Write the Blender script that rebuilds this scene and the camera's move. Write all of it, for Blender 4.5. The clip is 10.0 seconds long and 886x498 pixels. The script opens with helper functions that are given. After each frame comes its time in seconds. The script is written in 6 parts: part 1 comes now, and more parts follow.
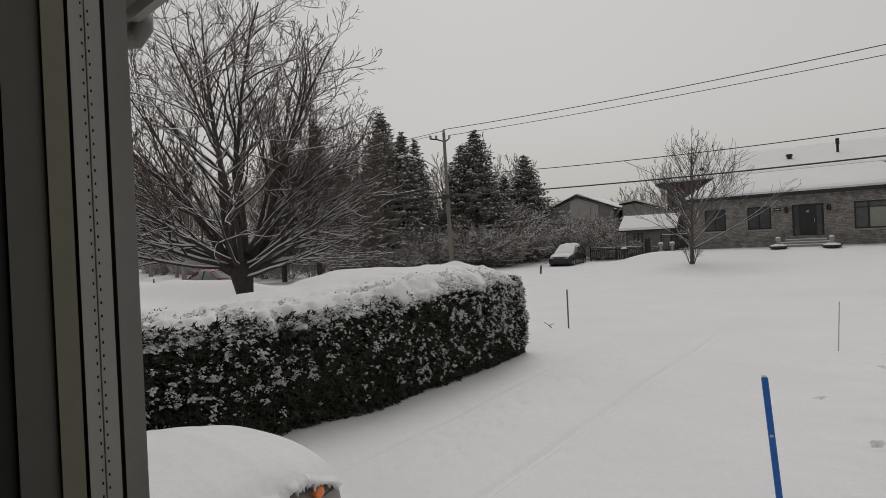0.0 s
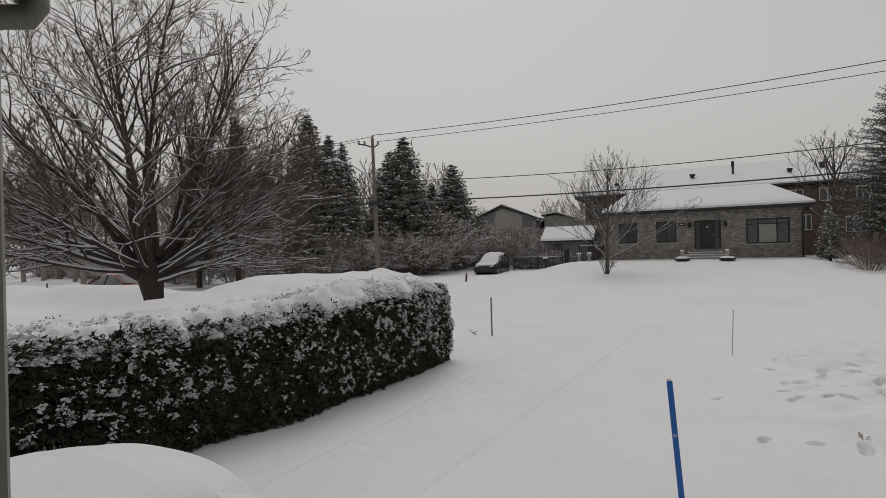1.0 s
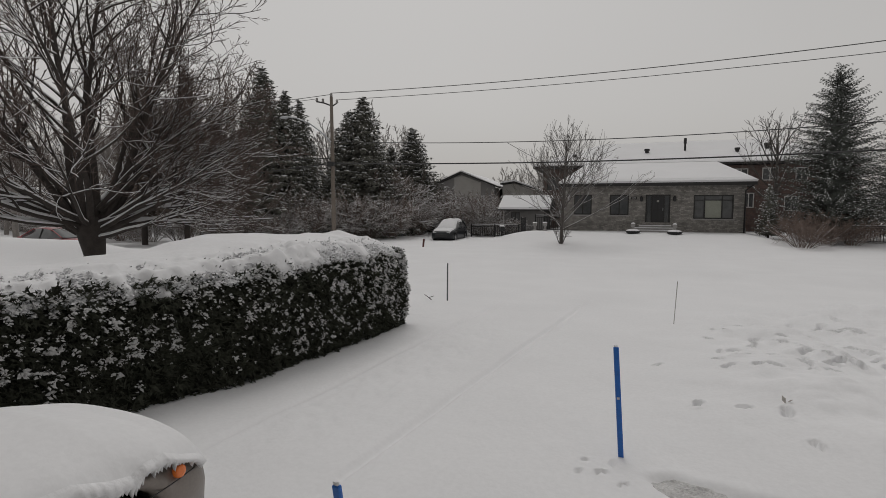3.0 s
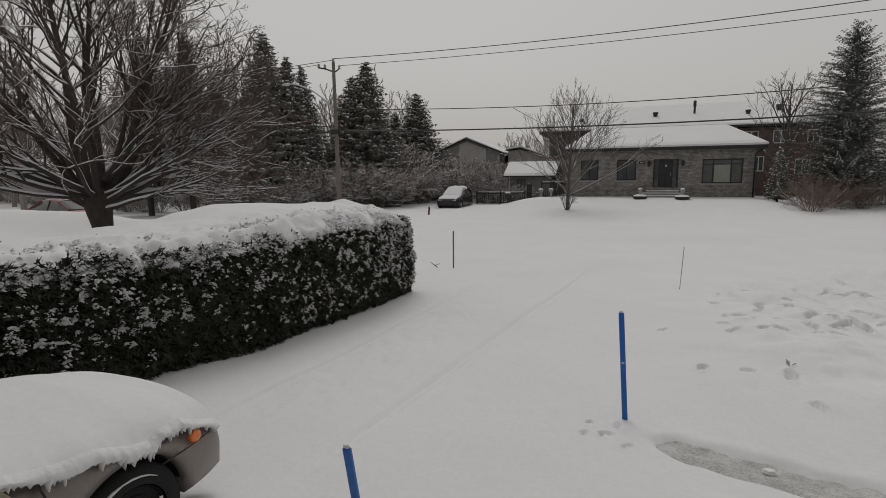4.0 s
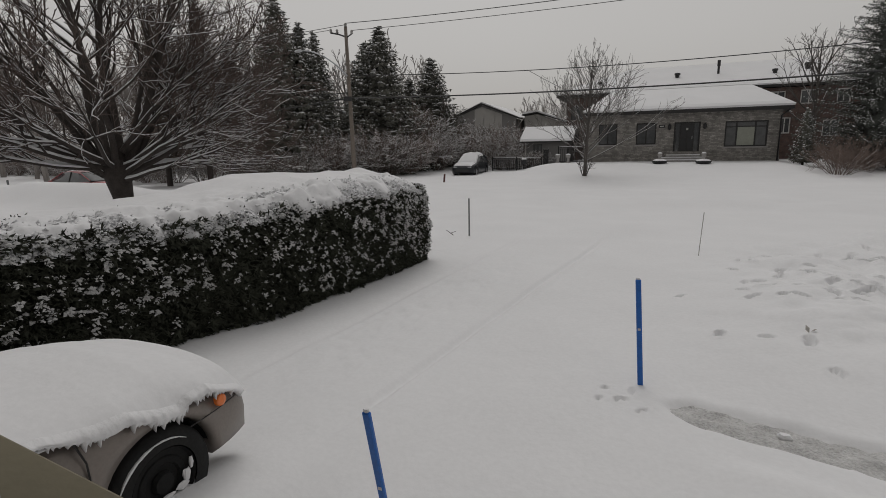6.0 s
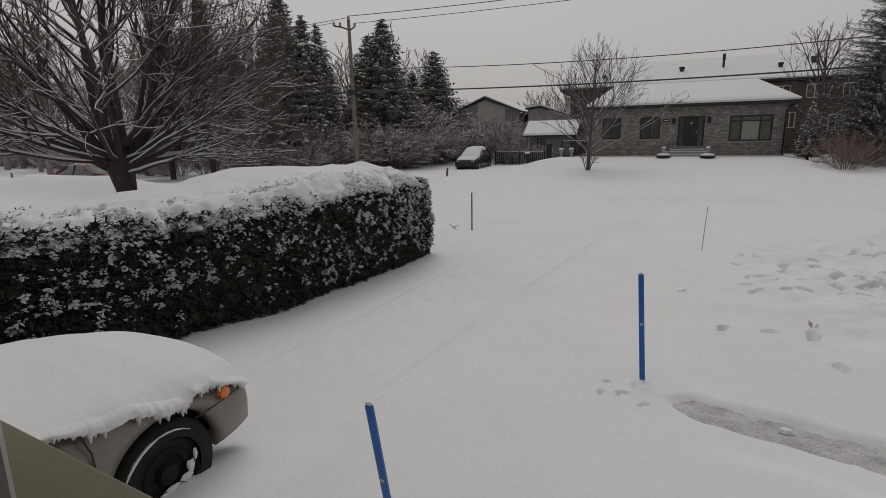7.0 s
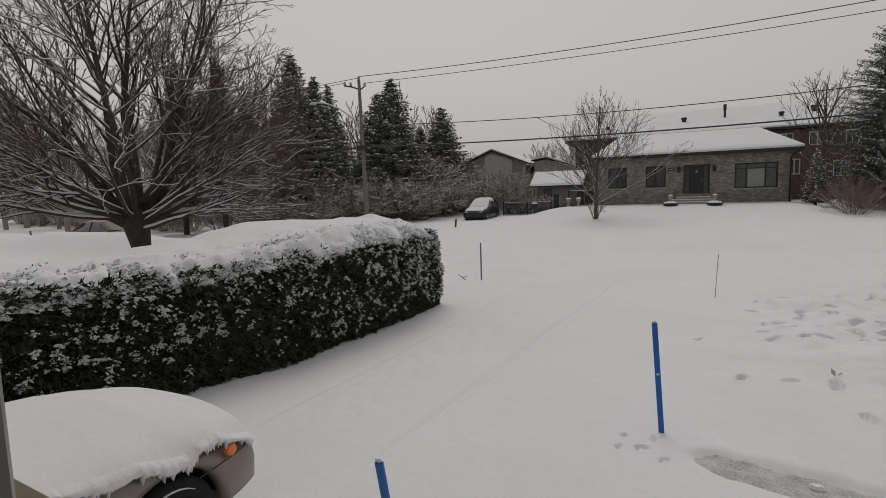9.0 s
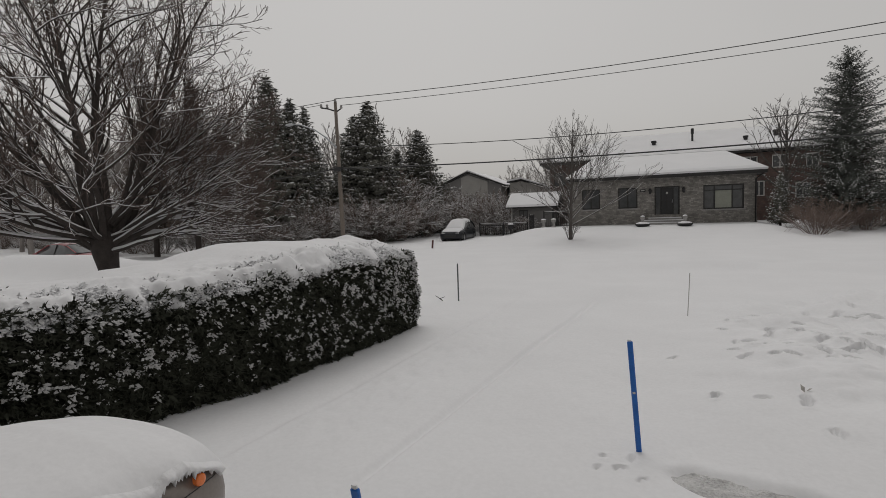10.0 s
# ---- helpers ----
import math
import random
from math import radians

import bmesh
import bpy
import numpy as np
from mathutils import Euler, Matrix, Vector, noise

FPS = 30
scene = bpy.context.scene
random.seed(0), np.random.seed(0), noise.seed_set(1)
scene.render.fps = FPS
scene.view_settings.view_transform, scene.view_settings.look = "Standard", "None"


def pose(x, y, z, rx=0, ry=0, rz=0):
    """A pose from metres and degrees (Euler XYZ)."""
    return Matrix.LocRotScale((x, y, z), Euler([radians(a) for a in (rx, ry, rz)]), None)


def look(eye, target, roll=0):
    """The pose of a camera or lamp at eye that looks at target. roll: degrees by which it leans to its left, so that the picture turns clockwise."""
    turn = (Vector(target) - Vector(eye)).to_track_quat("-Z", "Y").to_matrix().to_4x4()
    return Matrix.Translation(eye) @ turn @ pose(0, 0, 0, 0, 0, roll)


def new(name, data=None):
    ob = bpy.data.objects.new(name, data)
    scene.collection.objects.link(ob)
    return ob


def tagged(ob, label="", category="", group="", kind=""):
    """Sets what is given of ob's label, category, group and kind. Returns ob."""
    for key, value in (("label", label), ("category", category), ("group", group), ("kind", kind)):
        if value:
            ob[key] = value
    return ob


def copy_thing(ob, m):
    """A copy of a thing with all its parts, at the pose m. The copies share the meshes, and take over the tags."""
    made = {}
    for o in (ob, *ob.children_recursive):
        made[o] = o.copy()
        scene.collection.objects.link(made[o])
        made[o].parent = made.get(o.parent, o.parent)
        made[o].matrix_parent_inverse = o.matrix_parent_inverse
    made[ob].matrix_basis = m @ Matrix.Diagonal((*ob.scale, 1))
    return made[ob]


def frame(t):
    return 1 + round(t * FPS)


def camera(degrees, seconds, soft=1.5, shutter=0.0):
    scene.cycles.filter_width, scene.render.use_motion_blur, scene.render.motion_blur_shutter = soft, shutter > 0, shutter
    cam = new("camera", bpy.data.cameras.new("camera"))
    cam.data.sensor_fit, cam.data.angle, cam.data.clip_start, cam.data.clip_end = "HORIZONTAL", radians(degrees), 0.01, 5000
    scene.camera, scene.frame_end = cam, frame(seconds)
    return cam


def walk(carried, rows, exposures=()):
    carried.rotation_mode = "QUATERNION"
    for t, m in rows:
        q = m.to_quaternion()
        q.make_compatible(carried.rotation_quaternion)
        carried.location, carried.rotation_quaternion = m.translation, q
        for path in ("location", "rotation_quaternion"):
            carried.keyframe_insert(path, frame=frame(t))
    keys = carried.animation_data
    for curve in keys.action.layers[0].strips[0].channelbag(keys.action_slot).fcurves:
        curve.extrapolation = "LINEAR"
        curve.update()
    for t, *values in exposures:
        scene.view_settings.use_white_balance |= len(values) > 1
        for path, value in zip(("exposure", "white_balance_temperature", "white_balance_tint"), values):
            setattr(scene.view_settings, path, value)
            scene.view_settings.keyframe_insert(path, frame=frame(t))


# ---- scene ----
cam = camera(81.8, 10.0, 0.6)
# seconds, place, yaw, pitch, roll
PATH = [
    (0, 0.020, -0.026, 2.197, 32.78, -0.29, 2.59),
    (0.5, 0.013, -0.017, 2.202, 28.84, 0.82, 2.47),
    (1, 0.018, -0.015, 2.201, 24.60, 0.22, 1.54),
    (1.5, 0.003, -0.003, 2.199, 21.47, -1.58, 0.49),
    (2, -0.001, 0.005, 2.194, 19.88, -2.93, -0.22),
    (3.5, -0.004, -0.001, 2.194, 20.04, -4.85, -0.43),
    (4, -0.001, 0.003, 2.195, 20.48, -7.32, 0.16),
    (4.5, 0.000, 0.000, 2.200, 21.20, -9.20, 0.60),
    (5, -0.001, 0.002, 2.198, 21.63, -9.96, 0.72),
    (5.5, 0.000, 0.002, 2.200, 22.02, -10.41, 0.88),
    (7, 0.001, -0.001, 2.201, 22.48, -11.59, 0.76),
    (7.5, 0.000, -0.004, 2.202, 23.31, -11.28, 0.99),
    (8, -0.003, -0.004, 2.198, 24.33, -9.86, 1.31),
    (8.5, 0.005, -0.000, 2.198, 24.55, -7.61, 1.63),
    (9, 0.002, -0.006, 2.198, 23.39, -5.89, 1.71),
    (9.5, -0.000, -0.001, 2.196, 21.68, -4.65, 1.81),
    (10, 0.001, -0.002, 2.194, 20.79, -3.61, 1.80),
]
walk(cam, [(t, pose(x, y, z, 90 + p, r, w)) for t, x, y, z, w, p, r in PATH],
     [(0, -0.13), (1, -0.20), (2, -0.25), (3.5, -0.28), (4.5, -0.33), (5.5, -0.36), (7, -0.35), (8.5, -0.30), (10, -0.26)])

# ---- sky and light ----
world = bpy.data.worlds.new("overcast_sky")
scene.world = world
world.use_nodes = True
wn, wl = world.node_tree.nodes, world.node_tree.links
wn.clear()
w_out = wn.new("ShaderNodeOutputWorld")
w_sky = wn.new("ShaderNodeTexSky")
w_sky.sky_type = 'NISHITA'
w_sky.sun_disc = False
w_sky.sun_elevation, w_sky.sun_rotation = radians(66), radians(-27)
w_sky.air_density, w_sky.dust_density = 1.0, 6.0
w_sat = wn.new("ShaderNodeHueSaturation")
w_sat.inputs["Saturation"].default_value = 0.15
w_bg = wn.new("ShaderNodeBackground")
w_bg.inputs[1].default_value = 0.05
w_cloud = wn.new("ShaderNodeBackground")
w_co = wn.new("ShaderNodeTexCoord")
w_sep = wn.new("ShaderNodeSeparateXYZ")
w_ramp = wn.new("ShaderNodeValToRGB")
w_ramp.color_ramp.elements[0].position, w_ramp.color_ramp.elements[0].color = 0.0, (0.611, 0.583, 0.550, 1)
w_ramp.color_ramp.elements[1].position, w_ramp.color_ramp.elements[1].color = 0.7, (0.419, 0.40, 0.378, 1)
w_noise = wn.new("ShaderNodeTexNoise")
w_noise.inputs["Scale"].default_value, w_noise.inputs["Detail"].default_value = 1.6, 3.0
w_mix = wn.new("ShaderNodeMix")
w_mix.data_type, w_mix.blend_type = 'RGBA', 'SOFT_LIGHT'
w_mix.inputs[0].default_value = 0.12
w_add = wn.new("ShaderNodeAddShader")
wl.new(w_sky.outputs[0], w_sat.inputs["Color"])
wl.new(w_sat.outputs[0], w_bg.inputs[0])
wl.new(w_co.outputs["Generated"], w_sep.inputs[0])
wl.new(w_co.outputs["Generated"], w_noise.inputs["Vector"])
wl.new(w_sep.outputs[2], w_ramp.inputs[0])
wl.new(w_ramp.outputs[0], w_mix.inputs[6])
wl.new(w_noise.outputs["Fac"], w_mix.inputs[7])
wl.new(w_mix.outputs[2], w_cloud.inputs[0])
w_cloud.inputs[1].default_value = 0.65
wl.new(w_bg.outputs[0], w_add.inputs[0])
wl.new(w_cloud.outputs[0], w_add.inputs[1])
wl.new(w_add.outputs[0], w_out.inputs[0])

sun = new("sun", bpy.data.lights.new("sun", 'SUN'))
sun.data.energy, sun.data.angle, sun.data.color = 0.40, radians(30), (1.0, 0.97, 0.93)
sun.matrix_world = look((-4, 8, 15), (0, 0, 0))

# ---- materials ----


def mat(name, base, rough=0.7, vary=0.15, scale=8.0, fine=60.0, bump=0.2, metal=0.0, coat=0.0, dist=0.01, spec=0.5):
    """A surface with two scales of variation in colour and a fine relief."""
    m = bpy.data.materials.new(name)
    m.use_nodes = True
    n, l = m.node_tree.nodes, m.node_tree.links
    b = n["Principled BSDF"]
    b.inputs["Roughness"].default_value, b.inputs["Metallic"].default_value = rough, metal
    b.inputs["Coat Weight"].default_value = coat
    b.inputs["Specular IOR Level"].default_value = spec
    g = n.new("ShaderNodeNewGeometry")
    n1, n2 = n.new("ShaderNodeTexNoise"), n.new("ShaderNodeTexNoise")
    n1.inputs["Scale"].default_value, n1.inputs["Detail"].default_value = scale, 4
    n2.inputs["Scale"].default_value, n2.inputs["Detail"].default_value = fine, 3
    l.new(g.outputs["Position"], n1.inputs["Vector"])
    l.new(g.outputs["Position"], n2.inputs["Vector"])
    add = n.new("ShaderNodeMath")
    add.operation = 'ADD'
    l.new(n1.outputs["Fac"], add.inputs[0])
    l.new(n2.outputs["Fac"], add.inputs[1])
    r = n.new("ShaderNodeMapRange")
    r.inputs[1].default_value, r.inputs[2].default_value = 0.65, 1.35
    r.inputs[3].default_value, r.inputs[4].default_value = 1 - vary, 1 + vary
    l.new(add.outputs[0], r.inputs[0])
    o = n.new("ShaderNodeObjectInfo")
    r2 = n.new("ShaderNodeMapRange")
    r2.inputs[3].default_value, r2.inputs[4].default_value = 1 - vary * 0.4, 1 + vary * 0.4
    l.new(o.outputs["Random"], r2.inputs[0])
    mul = n.new("ShaderNodeMath")
    mul.operation = 'MULTIPLY'
    l.new(r.outputs[0], mul.inputs[0])
    l.new(r2.outputs[0], mul.inputs[1])
    mx = n.new("ShaderNodeVectorMath")
    mx.operation = 'SCALE'
    mx.inputs[0].default_value = base
    l.new(mul.outputs[0], mx.inputs["Scale"])
    l.new(mx.outputs[0], b.inputs["Base Color"])
    if bump:
        bp = n.new("ShaderNodeBump")
        bp.inputs["Strength"].default_value, bp.inputs["Distance"].default_value = bump, dist
        l.new(add.outputs[0], bp.inputs["Height"])
        l.new(bp.outputs[0], b.inputs["Normal"])
    return m


def masonry(name, c1, c2, joint, wide, high, rough=0.85):
    """Coursed stone or brick on walls that run along x or y."""
    m = mat(name, c1, rough, 0.2, 1.5, 30.0, 0.0)
    n, l = m.node_tree.nodes, m.node_tree.links
    b = n["Principled BSDF"]
    g = n.new("ShaderNodeNewGeometry")
    s = n.new("ShaderNodeSeparateXYZ")
    l.new(g.outputs["Position"], s.inputs[0])
    a = n.new("ShaderNodeMath")
    l.new(s.outputs[0], a.inputs[0])
    l.new(s.outputs[1], a.inputs[1])
    c = n.new("ShaderNodeCombineXYZ")
    l.new(a.outputs[0], c.inputs[0])
    l.new(s.outputs[2], c.inputs[1])
    t = n.new("ShaderNodeTexBrick")
    t.inputs["Color1"].default_value, t.inputs["Color2"].default_value, t.inputs["Mortar"].default_value = (*c1, 1), (*c2, 1), (*joint, 1)
    t.inputs["Scale"].default_value, t.inputs["Mortar Size"].default_value = 1.0, 0.012
    t.inputs["Brick Width"].default_value, t.inputs["Row Height"].default_value = wide, high
    t.offset, t.squash, t.squash_frequency = 0.42, 0.7, 3
    l.new(c.outputs[0], t.inputs["Vector"])
    no = n.new("ShaderNodeTexNoise")
    no.inputs["Scale"].default_value, no.inputs["Detail"].default_value = 2.2, 5
    l.new(g.outputs["Position"], no.inputs["Vector"])
    mr = n.new("ShaderNodeMapRange")
    mr.inputs[1].default_value, mr.inputs[2].default_value, mr.inputs[3].default_value, mr.inputs[4].default_value = 0.3, 0.7, 0.75, 1.3
    l.new(no.outputs["Fac"], mr.inputs[0])
    sc = n.new("ShaderNodeVectorMath")
    sc.operation = 'SCALE'
    l.new(t.outputs["Color"], sc.inputs[0])
    l.new(mr.outputs[0], sc.inputs["Scale"])
    l.new(sc.outputs[0], b.inputs["Base Color"])
    bp = n.new("ShaderNodeBump")
    bp.inputs["Strength"].default_value, bp.inputs["Distance"].default_value = 0.6, 0.02
    bp.invert = True
    l.new(t.outputs["Fac"], bp.inputs["Height"])
    l.new(bp.outputs[0], b.inputs["Normal"])
    return m


def emit_free_glass(name, tint=(0.085, 0.088, 0.09)):
    """Dark window glass seen from outside."""
    m = mat(name, tint, 0.06, 0.2, 1.0, 4.0, 0.0)
    return m


M = {}
M["snow"] = mat("snow", (0.72, 0.72, 0.73), 0.75, 0.04, 0.6, 22.0, 0.13, dist=0.02, spec=0.2)
M["snow_fluff"] = mat("snow_fluff", (0.75, 0.75, 0.76), 0.8, 0.03, 3.0, 40.0, 0.4, dist=0.015, spec=0.2)
# grey for thin snow on dark sprays and the shade on the hedge face
M["thin_shaded_snow"] = mat("thin_shaded_snow", (0.52, 0.52, 0.515), 0.85, 0.2, 6.0, 40.0, 0.3, dist=0.01, spec=0.15)
M["slush"] = mat("slush", (0.52, 0.515, 0.51), 0.6, 0.3, 6.0, 45.0, 0.8, dist=0.03)
M["bark"] = mat("bark", (0.056, 0.047, 0.042), 0.9, 0.35, 6.0, 40.0, 0.6, dist=0.02)
M["bark_grey"] = mat("bark_grey", (0.10, 0.09, 0.082), 0.9, 0.3, 6.0, 40.0, 0.4)
M["maple_twig"] = mat("maple_twig", (0.096, 0.072, 0.062), 0.9, 0.3, 3.0, 30.0, 0.0)
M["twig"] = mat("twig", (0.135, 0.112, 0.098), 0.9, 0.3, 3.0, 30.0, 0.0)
# pale grey puts the haze over the distant wood into the bark colour
M["hazy_twig"] = mat("hazy_twig", (0.24, 0.22, 0.205), 0.9, 0.25, 0.6, 10.0, 0.0)
M["brown_twig"] = mat("brown_twig", (0.18, 0.138, 0.118), 0.9, 0.3, 2.0, 20.0, 0.0)
M["needles"] = mat("needles", (0.135, 0.134, 0.115), 0.85, 0.4, 1.5, 12.0, 0.0, spec=0.15)
M["needles_brown"] = mat("needles_brown", (0.145, 0.12, 0.104), 0.85, 0.4, 1.5, 12.0, 0.0, spec=0.15)
M["needles_blue"] = mat("needles_blue", (0.10, 0.108, 0.098), 0.85, 0.35, 1.5, 12.0, 0.0, spec=0.15)
M["cedar"] = mat("cedar", (0.062, 0.066, 0.050), 0.85, 0.45, 5.0, 40.0, 0.0, spec=0.15)
# cedar darkened to near black: the shade deep between the sprays
M["cedar_core_shade"] = mat("cedar_core_shade", (0.03, 0.032, 0.024), 0.95, 0.4, 5.0, 40.0, 0.5, spec=0.05)
M["stone_wall"] = masonry("stone_wall", (0.17, 0.160, 0.147), (0.31, 0.295, 0.27), (0.16, 0.152, 0.142), 0.27, 0.10)
M["brick_wall"] = masonry("brick_wall", (0.085, 0.050, 0.042), (0.125, 0.072, 0.058), (0.10, 0.085, 0.078), 0.21, 0.075)
M["siding"] = mat("siding", (0.17, 0.165, 0.16), 0.7, 0.12, 1.0, 14.0, 0.1)
M["siding_light"] = mat("siding_light", (0.33, 0.32, 0.30), 0.7, 0.12, 1.0, 14.0, 0.1)
M["dark_trim"] = mat("dark_trim", (0.014, 0.013, 0.0125), 0.5, 0.2, 3.0, 30.0, 0.05)
M["black_iron"] = mat("black_iron", (0.015, 0.015, 0.016), 0.5, 0.2, 6.0, 60.0, 0.1)
M["glass"] = emit_free_glass("dark_glass")
M["curtain"] = mat("curtain", (0.30, 0.31, 0.265), 0.9, 0.1, 4.0, 30.0, 0.2)
M["pale_trim"] = mat("pale_trim", (0.55, 0.54, 0.52), 0.6, 0.08, 3.0, 30.0, 0.05)
M["cut_stone"] = mat("cut_stone", (0.30, 0.29, 0.28), 0.85, 0.2, 3.0, 40.0, 0.3)
M["pole_wood"] = mat("pole_wood", (0.15, 0.128, 0.108), 0.9, 0.3, 1.2, 25.0, 0.4)
M["galvanised"] = mat("galvanised", (0.42, 0.43, 0.44), 0.45, 0.1, 4.0, 40.0, 0.05, metal=0.7)
M["cable"] = mat("cable", (0.02, 0.02, 0.02), 0.6, 0.1, 3.0, 30.0, 0.0)
M["wire"] = mat("wire", (0.09, 0.09, 0.09), 0.5, 0.1, 3.0, 30.0, 0.0)
M["blue_plastic"] = mat("blue_plastic", (0.010, 0.125, 0.47), 0.45, 0.18, 9.0, 60.0, 0.08)
M["grey_stake"] = mat("grey_stake", (0.13, 0.14, 0.14), 0.6, 0.2, 9.0, 60.0, 0.1)
M["weathered"] = mat("weathered", (0.42, 0.40, 0.37), 0.8, 0.25, 9.0, 60.0, 0.2)
M["red_paint"] = mat("red_paint", (0.20, 0.012, 0.018), 0.28, 0.12, 1.5, 30.0, 0.02, metal=0.35, coat=0.6)
M["red_stub"] = mat("red_stub", (0.10, 0.035, 0.03), 0.7, 0.2, 9.0, 60.0, 0.1)
M["tan_paint"] = mat("tan_paint", (0.215, 0.188, 0.168), 0.42, 0.10, 3.0, 55.0, 0.03, metal=0.45, coat=0.25)
M["dark_paint"] = mat("dark_paint", (0.016, 0.018, 0.021), 0.35, 0.15, 2.0, 30.0, 0.02, coat=0.15, spec=0.3)
M["rubber"] = mat("rubber", (0.024, 0.024, 0.024), 0.85, 0.25, 8.0, 60.0, 0.2, spec=0.2)
M["rim_dark"] = mat("rim_dark", (0.014, 0.014, 0.014), 0.75, 0.3, 8.0, 60.0, 0.1, spec=0.2)
M["rim"] = mat("rim", (0.35, 0.35, 0.36), 0.35, 0.1, 8.0, 60.0, 0.02, metal=0.8)
M["amber"] = mat("amber", (0.85, 0.20, 0.03), 0.25, 0.12, 30.0, 200.0, 0.1, coat=0.5)
M["lamp_lens"] = mat("lamp_lens", (0.45, 0.46, 0.47), 0.15, 0.1, 8.0, 60.0, 0.05, coat=0.6)
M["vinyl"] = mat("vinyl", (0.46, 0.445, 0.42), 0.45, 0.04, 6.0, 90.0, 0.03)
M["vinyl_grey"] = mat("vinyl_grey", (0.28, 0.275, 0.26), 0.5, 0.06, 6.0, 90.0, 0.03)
# near-black, also the shade on the room-side casing and in the punched holes
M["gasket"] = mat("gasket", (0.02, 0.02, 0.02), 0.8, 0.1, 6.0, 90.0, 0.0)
# beige, olive and casing tones set low for the dim inside
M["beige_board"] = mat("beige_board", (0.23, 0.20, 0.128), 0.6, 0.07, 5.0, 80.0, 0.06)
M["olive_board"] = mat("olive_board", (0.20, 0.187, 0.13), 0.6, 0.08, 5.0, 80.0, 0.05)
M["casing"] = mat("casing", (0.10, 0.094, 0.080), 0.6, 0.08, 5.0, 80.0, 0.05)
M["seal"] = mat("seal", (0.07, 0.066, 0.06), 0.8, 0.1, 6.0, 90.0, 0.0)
M["downspout"] = mat("downspout", (0.13, 0.125, 0.115), 0.5, 0.12, 9.0, 90.0, 0.1)
# dark brown of the added wall, so it throws little light back
M["shade_wall_brown"] = mat("shade_wall_brown", (0.16, 0.13, 0.11), 0.9, 0.2, 2.0, 40.0, 0.3)
M["room_paint"] = mat("room_paint", (0.5, 0.48, 0.44), 0.8, 0.04, 2.0, 60.0, 0.05)
M["floor_wood"] = mat("floor_wood", (0.22, 0.14, 0.08), 0.5, 0.2, 3.0, 40.0, 0.05)
M["stucco"] = mat("stucco", (0.5, 0.48, 0.44), 0.9, 0.1, 2.0, 60.0, 0.3)


